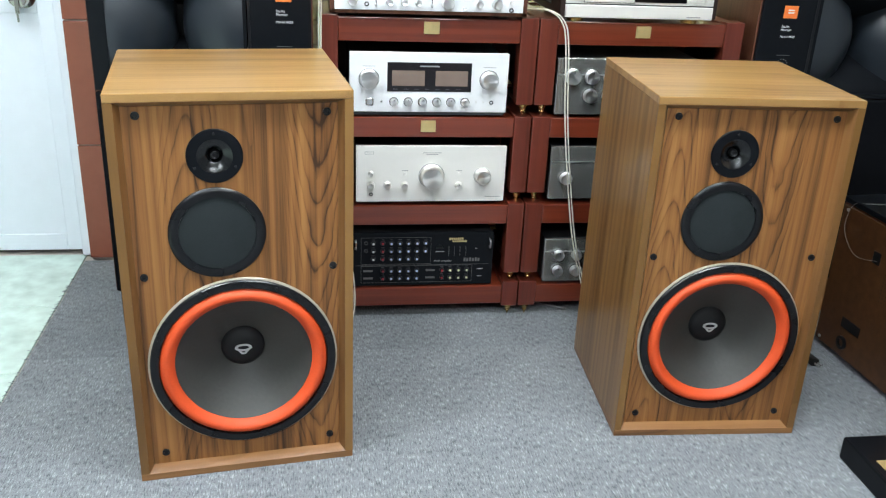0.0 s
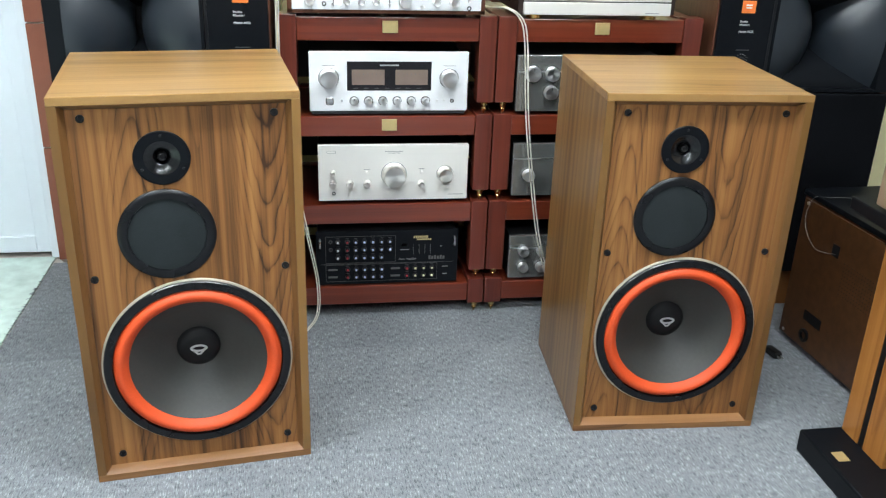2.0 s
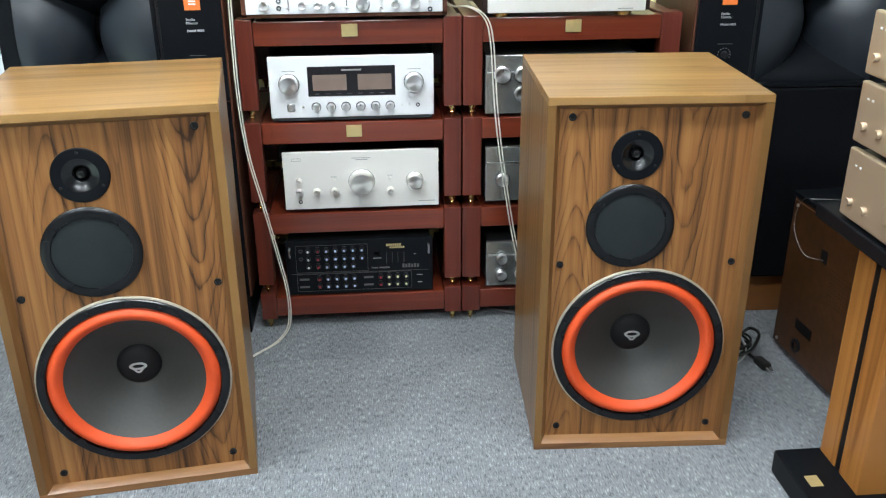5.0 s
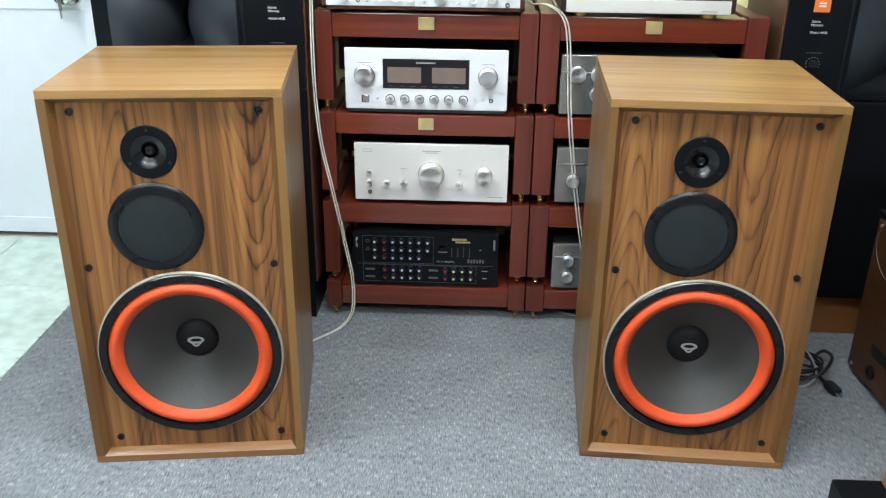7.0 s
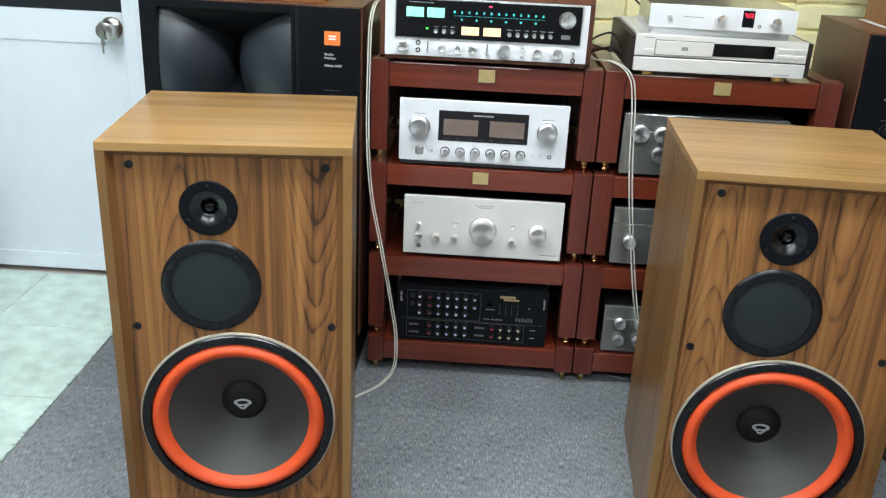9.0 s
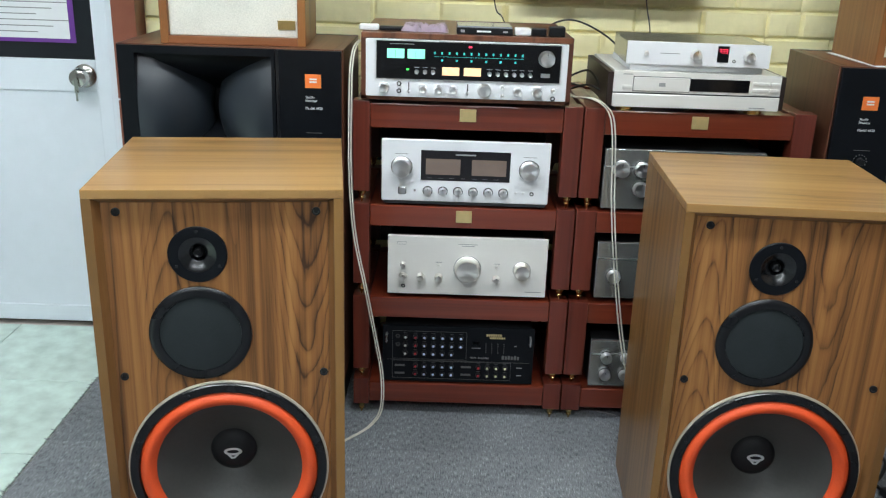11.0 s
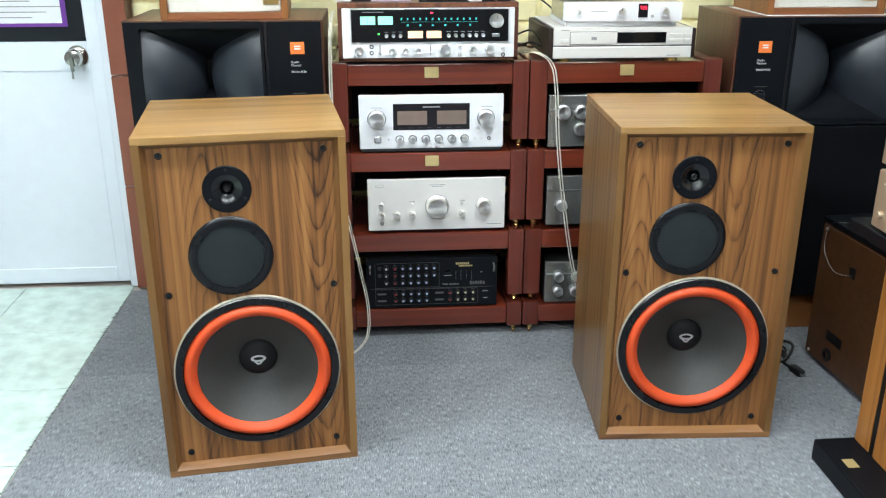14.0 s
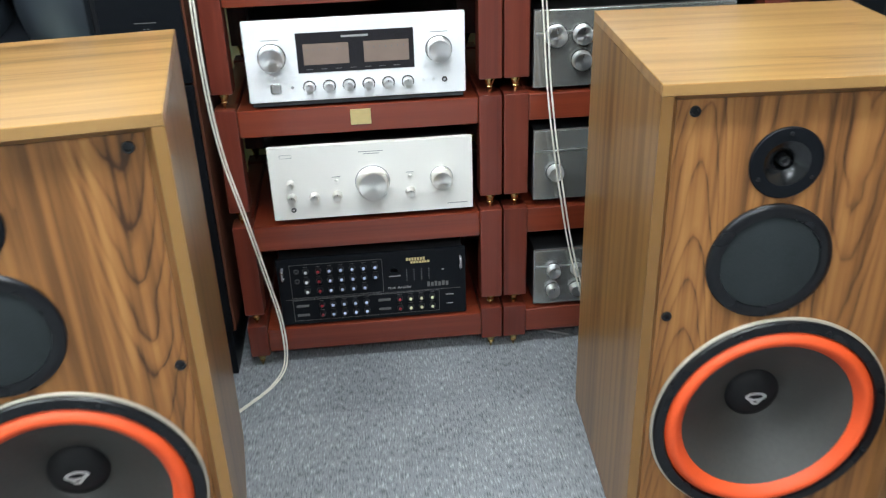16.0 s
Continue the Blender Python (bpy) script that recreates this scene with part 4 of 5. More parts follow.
def amp_champagne():
    w, h = 0.432, 0.166
    t = thing("amplifier", 0.08, 2.463, 0.362, 0, "champagne silver amplifier with one large volume knob", "amplifier", "stereo components")
    part("case", bx(0.004, w - 0.004, 0.012, 0.38, 0.018, h, bevel=0.003), DARKMETAL, t)
    p = part("faceplate", bx(0, w, 0, 0.014, 0.014, 0.014 + h, bevel=0.002), CHAMPAGNE, t, "brushed champagne faceplate")
    for fx in (0.05, w - 0.05):
        for fy in (0.05, 0.3):
            part("foot", lt([(0.024, 0), (0.024, 0.018), (0, 0.018)], (fx, fy, 0), axis="z", seg=20), DARKMETAL, t)
    z0 = 0.012
    # grey rings put in the shading round the two large knobs
    knob(t, 0.216, z0 + 0.08, 0.034, 0.034, TURNED_WARM, ring_mat=GREYPRINT, line=False, ring=1.1)
    knob(t, 0.364, z0 + 0.08, 0.0225, 0.028, TURNED_WARM, ring_mat=GREYPRINT, line=False, ring=1.1)
    for u, v, r in ((0.042, 0.087, 0.0075), (0.042, 0.053, 0.0105), (0.09, 0.053, 0.0105), (0.139, 0.053, 0.0105), (0.296, 0.051, 0.0105), (0.139, 0.086, 0.004), (0.296, 0.086, 0.004)):
        knob(t, u, z0 + v, r, 0.018 if r > 0.005 else 0.004, TURNED_WARM, ring_mat=TURNED_WARM, line=r > 0.009)
    part("jack", lt([(0.0055, 0), (0.0055, -0.002), (0.003, -0.0022), (0.003, 0.006), (0, 0.006)], (0.043, 0, z0 + 0.025), seg=16), DARKMETAL, t)
    fr = bmesh.new()
    for a in ((0.025, 0.05, 0.144, 0.1448), (0.025, 0.05, 0.1512, 0.152), (0.025, 0.0258, 0.144, 0.152), (0.0492, 0.05, 0.144, 0.152)):
        box(fr, a[0], a[1], -0.0007, 0.001, z0 + a[2], z0 + a[3])
    part("mark", fr, GREYPRINT, p)
    for u, v, ln in ((0.19, 0.148, 0.052), (0.2, 0.143, 0.034), (0.13, 0.095, 0.018), (0.288, 0.095, 0.016), (0.375, 0.016, 0.045)):
        part("text_line", bx(u, u + ln, -0.0006, 0.001, z0 + v, z0 + v + 0.0016), GREYPRINT, p)


def amp_karaoke():
    w, h = 0.425, 0.178
    t = thing("mixing_amplifier", 0.068, 2.468, 0.098, 0, "black karaoke mixing amplifier with rows of small coloured knobs", "amplifier", "stereo components")
    part("case", bx(0.006, w - 0.006, 0.012, 0.36, 0.01, h - 0.002), DARKMETAL, t)
    p = part("faceplate", bx(0, w, 0, 0.012, 0.008, h, bevel=0.002), BLACK_SATIN, t, "black faceplate with thin white frames")
    for fx in (0.05, w - 0.05):
        for fy in (0.05, 0.3):
            part("foot", lt([(0.015, 0), (0.015, 0.01), (0, 0.01)], (fx, fy, 0), axis="z", seg=16), BLACKRUBBER, t)
    for hx in (0.012, w - 0.012):
        part("handle", tube(bmesh.new(), ((hx, 0.002, h - 0.022), (hx, -0.013, h - 0.024), (hx, -0.013, h - 0.044), (hx, 0.002, h - 0.046)), 0.0028), CHROME, t)
    fr = bmesh.new()
    for x0, x1, z0, z1 in ((0.028, 0.235, 0.078, 0.163), (0.028, 0.362, 0.018, 0.072)):
        box(fr, x0, x1, -0.0005, 0.001, z0, z0 + 0.0008)
        box(fr, x0, x1, -0.0005, 0.001, z1, z1 + 0.0008)
        box(fr, x0, x0 + 0.0008, -0.0005, 0.001, z0, z1)
        box(fr, x1, x1 + 0.0008, -0.0005, 0.001, z0, z1)
    box(fr, 0.012, w - 0.012, -0.0005, 0.001, 0.0745, 0.0752)
    part("frame_line", fr, DIMPRINT, p)

    def tiny(x, z, cap):
        k = part("knob", lt([(0.0072, 0), (0.0066, -0.006), (0.0056, -0.0075), (0, -0.0075)], (x, 0, z), seg=14), BLACK, t)
        part("cap", lt([(0.0034, -0.0074), (0.0034, -0.0092), (0.0026, -0.0102), (0, -0.0102)], (x, 0, z), seg=12), cap, k)
        part("text_line", bx(x - 0.005, x + 0.005, -0.0006, 0.001, z + 0.0098, z + 0.0106), DIMPRINT, p)
    for r, z in enumerate((0.147, 0.122, 0.097)):
        tiny(0.064, z, WHITE), tiny(0.092, z, RED)
        for i in range(5 if r < 2 else 4):
            tiny(0.117 + 0.0255 * i, z, BLUE_CAP)
        if r < 2:
            part("jack", lt([(0.006, 0), (0.006, -0.003), (0.003, -0.003), (0.003, 0.004), (0, 0.004)], (0.043, 0, z), seg=16), DARKMETAL, t)
    for z in (0.058, 0.034):
        tiny(0.093, z, RED), tiny(0.271, z, RED)
        for i in range(4):
            tiny(0.118 + 0.0255 * i, z, BLUE_CAP)
        for i in range(3):
            tiny(0.296 + 0.025 * i, z, YELLOW_CAP)
        for x in (0.035, 0.222):
            part("slot", bx(x, x + 0.028, -0.0008, 0.001, z - 0.004, z + 0.002), DIMPRINT, p)
    for i in range(4):
        for j in range(5):
            part("indicator", bx(0.289 + 0.017 * i, 0.2905 + 0.017 * i, -0.001, 0.001, 0.104 + 0.0065 * j, 0.1055 + 0.0065 * j), GREYPRINT, p)
    bm = bmesh.new()
    for i in range(7):
        box(bm, 0.29 + 0.0063 * i, 0.2945 + 0.0063 * i, -0.0008, 0.001, 0.154, 0.161)
        box(bm, 0.3 + 0.0063 * i, 0.305 + 0.0063 * i, -0.0008, 0.001, 0.147, 0.152)
    part("gold_mark", bm, GOLD_TAG, p)
    bm = bmesh.new()
    fan = [bm.verts.new((0.262 + 0.0095 * math.cos(math.pi * i / 14), -0.0006, 0.128 + 0.0095 * math.sin(math.pi * i / 14))) for i in range(15)]
    bm.faces.new(fan)
    bmesh.ops.solidify(bm, geom=bm.faces[:], thickness=0.0008)
    part("dome_mark", bm, GREYPRINT, p)
    for x, ln, z in ((0.25, 0.026, 0.116), (0.378, 0.018, 0.058), (0.38, 0.014, 0.034), (0.37, 0.006, 0.125)):
        part("text_line", bx(x, x + ln, -0.0006, 0.001, z, z + 0.002), GREYPRINT, p)
    lettering("writing", "Multi  Amplifier", 0.0085, GREYPRINT, p, 0.246, -0.0004, 0.084)
    bm = bmesh.new()
    for i in range(6):
        box(bm, 0.336 + 0.0085 * i, 0.342 + 0.0085 * i, -0.0008, 0.001, 0.084, 0.096 - 0.002 * (i % 2))
    part("model_mark", bm, DIMPRINT, p)


def receiver():
    w, h, d = 0.517, 0.165, 0.42
    t = thing("stereo_receiver", 0.009, 2.445, 0.897, 0, "vintage silver stereo receiver in a walnut case with lit teal dial", "receiver", "stereo components")
    for fx in (0.06, w - 0.06):
        for fy in (0.06, d - 0.06):
            part("foot", lt([(0.02, 0), (0.02, 0.013), (0, 0.013)], (fx, fy, 0), axis="z", seg=16), BLACKRUBBER, t)
    t.scale = (1.02, 1.0, 1.0)
    z0 = 0.012
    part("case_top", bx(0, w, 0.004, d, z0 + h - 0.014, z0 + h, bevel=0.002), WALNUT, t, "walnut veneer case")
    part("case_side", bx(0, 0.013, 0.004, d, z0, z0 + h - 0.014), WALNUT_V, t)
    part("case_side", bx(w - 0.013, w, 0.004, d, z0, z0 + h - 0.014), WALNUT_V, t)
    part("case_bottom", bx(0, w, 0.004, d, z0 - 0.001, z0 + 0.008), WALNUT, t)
    part("case_back", bx(0.013, w - 0.013, d - 0.02, d - 0.01, z0, z0 + h - 0.014), DARKMETAL, t)
    p = part("faceplate", bx(0.012, w - 0.012, -0.004, 0.01, z0 + 0.009, z0 + h - 0.015, bevel=0.0015), SILVER, t, "brushed silver faceplate")
    g = part("dial_glass", bx(0.038, w - 0.03, -0.0065, -0.003, z0 + 0.054, z0 + h - 0.017, bevel=0.001), BLACKGLASS, t, "black dial glass")
    fr = bmesh.new()
    for a in ((0.036, w - 0.028, 0.052, 0.0545), (0.036, w - 0.028, h - 0.0185, h - 0.016), (0.036, 0.0385, 0.052, h - 0.016), (w - 0.0305, w - 0.028, 0.052, h - 0.016)):
        box(fr, a[0], a[1], -0.0075, -0.003, z0 + a[2], z0 + a[3])
    part("dial_frame", fr, CHROME, g)
    y = -0.0072
    for x in (0.064, 0.114):
        m = part("meter", bx(x, x + 0.042, y, -0.006, z0 + 0.105, z0 + 0.128), TEAL, g, "lit teal meter")
        part("needle", bx(x + 0.02, x + 0.0206, y - 0.0005, y, z0 + 0.108, z0 + 0.124), DARKMETAL, m)
    for x in (0.199, 0.252):
        part("meter", bx(x, x + 0.042, y, -0.006, z0 + 0.066, z0 + 0.086), AMBER, g, "lit amber meter")
    for i in range(13):
        x = 0.178 + 0.0178 * i
        part("dial_mark", bx(x, x + 0.0042, y, -0.006, z0 + 0.117, z0 + 0.123), TEALDIM, g)
        if i % 2:
            part("dial_mark", bx(x, x + 0.005, y, -0.006, z0 + 0.1, z0 + 0.105), TEALDIM, g)
    part("dial_line", bx(0.178, 0.398, y, -0.006, z0 + 0.1112, z0 + 0.1118), TEALDIM, g)
    part("dial_pointer", bx(0.262, 0.27, y - 0.0002, -0.006, z0 + 0.135, z0 + 0.139), REDGLOW, g)
    part("power_lamp", bx(0.112, 0.118, y, -0.006, z0 + 0.076, z0 + 0.08), GREENGLOW, g)
    part("text_line", bx(0.07, 0.13, y, -0.006, z0 + 0.139, z0 + 0.1405), GREYPRINT, g)
    for x in (0.137, 0.157, 0.177, 0.315, 0.335, 0.355, 0.375, 0.394, 0.414):
        knob(g, x, z0 + 0.073, 0.0052, 0.014, TURNED, y=-0.0065, line=False)
        part("text_line", bx(x - 0.006, x + 0.006, y, -0.006, z0 + 0.083, z0 + 0.0842), GREYPRINT, g)
    part("push_button", bx(0.44, 0.462, -0.01, -0.006, z0 + 0.068, z0 + 0.078, bevel=0.001), CHROME, g)
    knob(g, 0.452, z0 + 0.114, 0.0195, 0.026, TURNED, y=-0.0065)
    for x, r in ((0.058, 0.0125), (0.153, 0.0095), (0.191, 0.0095), (0.228, 0.0095), (0.304, 0.0165), (0.386, 0.011), (0.434, 0.0135)):
        knob(t, x, z0 + 0.031, r, 0.024, TURNED, y=-0.004, ring_mat=TURNED, line=False)
    for x, z in ((0.349, 0.04), (0.349, 0.018), (0.473, 0.036)):
        knob(t, x, z0 + z, 0.0052, 0.014, TURNED, y=-0.004, line=False)
    for x, z in ((0.094, 0.042), (0.094, 0.024), (0.473, 0.016)):
        part("jack", lt([(0.006, 0), (0.006, -0.0025), (0.0034, -0.0025), (0.0034, 0.004), (0, 0.004)], (x, -0.004, z0 + z), seg=16), DARKMETAL, t)
    for x in (0.118, 0.263):
        part("slider_slot", bx(x - 0.0012, x + 0.0012, -0.0048, -0.003, z0 + 0.018, z0 + 0.046), DARKMETAL, t)
        part("slider", bx(x - 0.004, x + 0.004, -0.012, -0.004, z0 + 0.022, z0 + 0.027, bevel=0.001), CHROME, t)


def cd_player():
    w, d = 0.42, 0.36
    t = thing("disc_player", 0.643, 2.448, 0.897, 0, "champagne disc player with dark side cheeks on the rack", "disc player", "stereo components")
    for fx in (0.04, w - 0.05):
        for fy in (0.04, d - 0.06):
            part("foot", lt([(0.022, 0), (0.022, 0.014), (0, 0.014)], (fx, fy, 0), axis="z", seg=24), BRASS, t, "brass-coloured foot")
    part("case", bx(0.004, w - 0.004, 0.012, d, 0.014, 0.102, bevel=0.002), CHAMPAGNE, t)
    part("side_cheek", bx(-0.014, 0.002, 0.006, d, 0.014, 0.098, bevel=0.002), CHEEK, t)
    part("side_cheek", bx(w - 0.002, w + 0.014, 0.006, d, 0.014, 0.098, bevel=0.002), CHEEK, t)
    p = part("faceplate", bx(0, w, 0, 0.012, 0.05, 0.102, bevel=0.0015), CHAMPAGNE, t)
    part("lower_panel", bx(0, w, -0.003, 0.012, 0.013, 0.047, bevel=0.0025), CHAMPAGNE, t)
    part("tray_gap", bx(0.0485, 0.1915, -0.0006, 0.004, 0.0535, 0.0905), DARKMETAL, t)
    part("panel_gap", bx(0.002, w - 0.002, 0.001, 0.01, 0.0465, 0.0505), DARKMETAL, t)
    part("disc_tray", bx(0.05, 0.19, -0.004, 0.002, 0.055, 0.089, bevel=0.001), CHAMPAGNE, t, "closed disc tray")
    part("mark", bx(0.113, 0.129, -0.0046, -0.003, 0.067, 0.076), GREYPRINT, t)
    part("display", bx(0.192, 0.34, -0.002, 0.002, 0.057, 0.088), BLACKGLASS, t, "black display window")
    for x0, x1, z in ((0.348, 0.388, 0.08), (0.348, 0.388, 0.064), (0.393, 0.414, 0.08), (0.393, 0.414, 0.064)):
        part("button", bx(x0, x1, -0.005, 0.002, z - 0.004, z + 0.004, bevel=0.001), CHAMPAGNE, t)
    part("button", bx(0.022, 0.044, -0.004, 0.002, 0.06, 0.068, bevel=0.001), CHAMPAGNE, t)
    part("button", bx(0.348, 0.388, -0.003, 0.002, 0.0525, 0.056, bevel=0.0008), CHAMPAGNE, t)
    part("text_line", bx(0.022, 0.046, -0.0006, 0.001, 0.094, 0.096), GREYPRINT, p)
    part("text_line", bx(0.345, 0.385, -0.0036, -0.002, 0.019, 0.021), GREYPRINT, t)


def converter():
    t = thing("headphone_amplifier", 0.671, 2.458, 1.004, -3, "small pale silver box amplifier with a red display", "amplifier", "stereo components")
    w, d, h = 0.352, 0.25, 0.058
    part("case", bx(0, w, 0.008, d, 0.0125, h + 0.0095, bevel=0.0015), STEEL, t)
    p = part("faceplate", bx(0, w, 0, 0.008, 0.0125, h + 0.0105, bevel=0.001), SILVER, t)
    knob(t, 0.17, 0.0395, 0.0135, 0.022, TURNED), knob(t, 0.3, 0.0395, 0.0135, 0.022, TURNED)
    knob(t, 0.048, 0.0395, 0.0065, 0.01, TURNED, line=False)
    g = part("display", bx(0.222, 0.25, -0.0008, 0.002, 0.0235, 0.0635), BLACKGLASS, t)
    bm = bmesh.new()
    for i in range(3):
        x = 0.2255 + 0.0075 * i
        box(bm, x, x + 0.0055, -0.0014, -0.0006, 0.0553, 0.0566)
        box(bm, x, x + 0.0055, -0.0014, -0.0006, 0.0506, 0.0519)
        box(bm, x + 0.0043, x + 0.0055, -0.0014, -0.0006, 0.0473, 0.0566)
        if i:
            box(bm, x, x + 0.0055, -0.0014, -0.0006, 0.0463, 0.0475)
    part("digits", bm, REDGLOW, g, "glowing red digits")
    part("jack", lt([(0.004, 0), (0.004, -0.002), (0.0025, -0.002), (0.0025, 0.003), (0, 0.003)], (0.264, 0, 0.0275), seg=12), DARKMETAL, t)
    part("text_line", bx(0.082, 0.13, -0.0006, 0.001, 0.0405, 0.042), GREYPRINT, p)


solo("foam_sheet", bx(0.682, 1.018, 2.468, 2.713, 0.9995, 1.0163, bevel=0.003), PAPER, "thin white packing foam sheet on the disc player", "foam sheet")


def steel_amp(x, z, w, h, label, layout):
    t = thing("amplifier", x, 2.468, z, 0, label, "amplifier", "stereo components")
    part("case", bx(0.003, w - 0.003, 0.012, 0.33, 0.012, h - 0.002), DARKMETAL, t)
    p = part("faceplate", bx(0, w, 0, 0.012, 0.01, h, bevel=0.002), STEEL, t, "worn grey metal faceplate")
    for fx in (0.05, w - 0.05):
        for fy in (0.05, 0.28):
            part("foot", lt([(0.015, 0), (0.015, 0.012), (0, 0.012)], (fx, fy, 0), axis="z", seg=16), BLACKRUBBER, t)
    for u, v, r in layout:
        knob(t, u, v, r, 0.02, TURNED, ring_mat=BLACK)
    part("trim_strip", bx(0.004, w - 0.004, -0.0015, 0.001, h * 0.72, h * 0.72 + 0.003), CHROME, p)


amp_silver()
amp_champagne()
amp_karaoke()
receiver()
cd_player()
converter()
steel_amp(0.642, 0.626, 0.42, 0.17, "grey metal vintage amplifier with chrome knobs in the rack", ((0.045, 0.118, 0.022), (0.1, 0.118, 0.02), (0.1, 0.065, 0.02), (0.155, 0.118, 0.02), (0.155, 0.065, 0.02), (0.34, 0.1, 0.026)))
steel_amp(0.646, 0.37, 0.42, 0.17, "grey metal vintage tuner amplifier with a trim strip", ((0.048, 0.075, 0.018), (0.35, 0.08, 0.024), (0.29, 0.08, 0.016)))
steel_amp(0.652, 0.1, 0.4, 0.15, "grey metal small amplifier with paired chrome knobs", ((0.045, 0.1, 0.0155), (0.045, 0.048, 0.0155), (0.1, 0.1, 0.0155), (0.1, 0.048, 0.0155)))

# things lying on the receiver
solo("remote_control", bx(0.0, 0.05, 2.483, 2.508, 1.0745, 1.09, bevel=0.005), WHITE, "pale plastic remote control lying on the receiver", "remote control")
solo("remote_control", bx(0.05, 0.15, 2.493, 2.523, 1.0745, 1.086, bevel=0.004), BLACK, "black plastic remote control lying on the receiver", "remote control")
rng = random.Random(3)
bm = bmesh.new()
grid = [[bm.verts.new((0.105 + 0.12 * i / 12, 2.478 + 0.09 * j / 9 + rng.uniform(-0.004, 0.004), 1.0755 + (0.0 if i in (0, 12) or j in (0, 9) else rng.uniform(0.0, 0.02)))) for j in range(10)] for i in range(13)]
for i in range(12):
    for j in range(9):
        bm.faces.new((grid[i][j], grid[i + 1][j], grid[i + 1][j + 1], grid[i][j + 1]))
bmesh.ops.solidify(bm, geom=bm.faces[:], thickness=0.0006)
solo("plastic_bag", bm, plain("crumpled_pink_film", (0.62, 0.5, 0.6), 0.25), "crumpled pale pink plastic bag on the receiver", "plastic bag")
case = thing("disc_case", 0.245, 2.463, 1.0745, 0, "black disc case with pale printing on the receiver", "disc case")
part("tray", bx(0, 0.14, 0, 0.12, 0, 0.016, bevel=0.002), BLACK, case)
part("lid", bx(0.002, 0.138, 0.002, 0.118, 0.0165, 0.02, bevel=0.001), plain("clear_grey_lid", (0.3, 0.32, 0.35), 0.15), case)
part("text_line", bx(0.05, 0.085, -0.0008, 0.001, 0.006, 0.01), WHITE, case)
part("text_line", bx(0.01, 0.02, -0.0008, 0.001, 0.005, 0.011), GREYPRINT, case)
part("text_line", bx(0.115, 0.127, -0.0008, 0.001, 0.006, 0.01), GREYPRINT, case)
solo("adapter_plug", bx(0.39, 0.43, 2.463, 2.503, 1.0745, 1.093, bevel=0.004), WHITE, "white plug adapter on the receiver", "adapter plug")
solo("socket_block", bx(0.43, 0.468, 2.463, 2.498, 1.0745, 1.094, bevel=0.003), BLACK, "black socket block on the receiver", "socket block")
solo("socket_block", bx(0.475, 0.515, 2.463, 2.498, 1.0745, 1.099, bevel=0.003), BLACK, "black socket block on the receiver", "socket block")

# screen on the wall
tv = thing("television", 0.42, 2.93, 1.15, 0, "thin black television hung on the yellow wall", "television")
part("bezel", bx(0, 0.56, 0, 0.045, 0, 0.36, bevel=0.004), BLACK, tv)
part("screen", bx(0.012, 0.548, -0.001, 0.002, 0.02, 0.348), METERGLASS, tv)
part("bracket", bx(0.2, 0.36, 0.045, 0.1, 0.1, 0.26), DARKMETAL, tv)

# ---- floor things by the second loudspeaker ----
radio = thing("radiogram", 1.454, 2.25, 0.0, 3, "brown wooden radiogram turned with its vented hardboard back outwards", "radiogram")
part("body", bx(0.004, 0.38, -0.55, 0.0, 0.012, 0.445, bevel=0.004), WALNUT_V, radio)
part("lid", bx(0.0, 0.385, -0.555, 0.005, 0.446, 0.462, bevel=0.003), BLACK_SATIN, radio, "black lid")
bk = part("back_sheet", bx(-0.002, 0.004, -0.54, -0.01, 0.02, 0.44), HARDBOARD, radio, "brown hardboard back")
for r, (y0, z0, ny, nz) in enumerate(((-0.42, 0.24, 18, 9),)):
    bm = bmesh.new()
    for i in range(ny):
        for j in range(nz):
            box(bm, -0.0024, -0.002, y0 + 0.011 * i, y0 + 0.011 * i + 0.003, z0 + 0.011 * j, z0 + 0.011 * j + 0.003)
    part("perforation", bm, CHEEK, bk)
part("cable_hole", bx(-0.004, 0.0, -0.2, -0.17, 0.33, 0.365, bevel=0.002), BLACK, bk)
part("label_plate", bx(-0.0035, 0.0, -0.19, -0.11, 0.105, 0.135), BLACK, bk)
part("socket", lt([(0.02, 0.0), (0.02, -0.006), (0.012, -0.006), (0.012, 0.0)], (-0.002, -0.13, 0.06), axis="x", seg=20), BLACK, bk)
for y in (-0.03, -0.52):
    for z in (0.03, 0.43):
        part("screw", lt([(0.005, 0), (0.005, -0.003), (0, -0.004)], (-0.002, y, z), axis="x", seg=10), CHROME, bk)
    for x in (0.04, 0.34):
        part("foot", lt([(0.014, 0), (0.014, 0.013), (0, 0.013)], (x, y, 0), axis="z", seg=12), BLACKRUBBER, radio)
solo("aerial_wire", tube(bmesh.new(), ((1.452, 2.05, 0.345), (1.44, 2.13, 0.33), (1.44, 2.2, 0.38), (1.45, 2.2, 0.45), (1.475, 2.17, 0.4645), (1.53, 2.1, 0.48), (1.58, 1.98, 0.47), (1.62, 1.95, 0.4645)), 0.0006), GREYPRINT, "thin grey aerial wire looped over the radiogram", "wire")

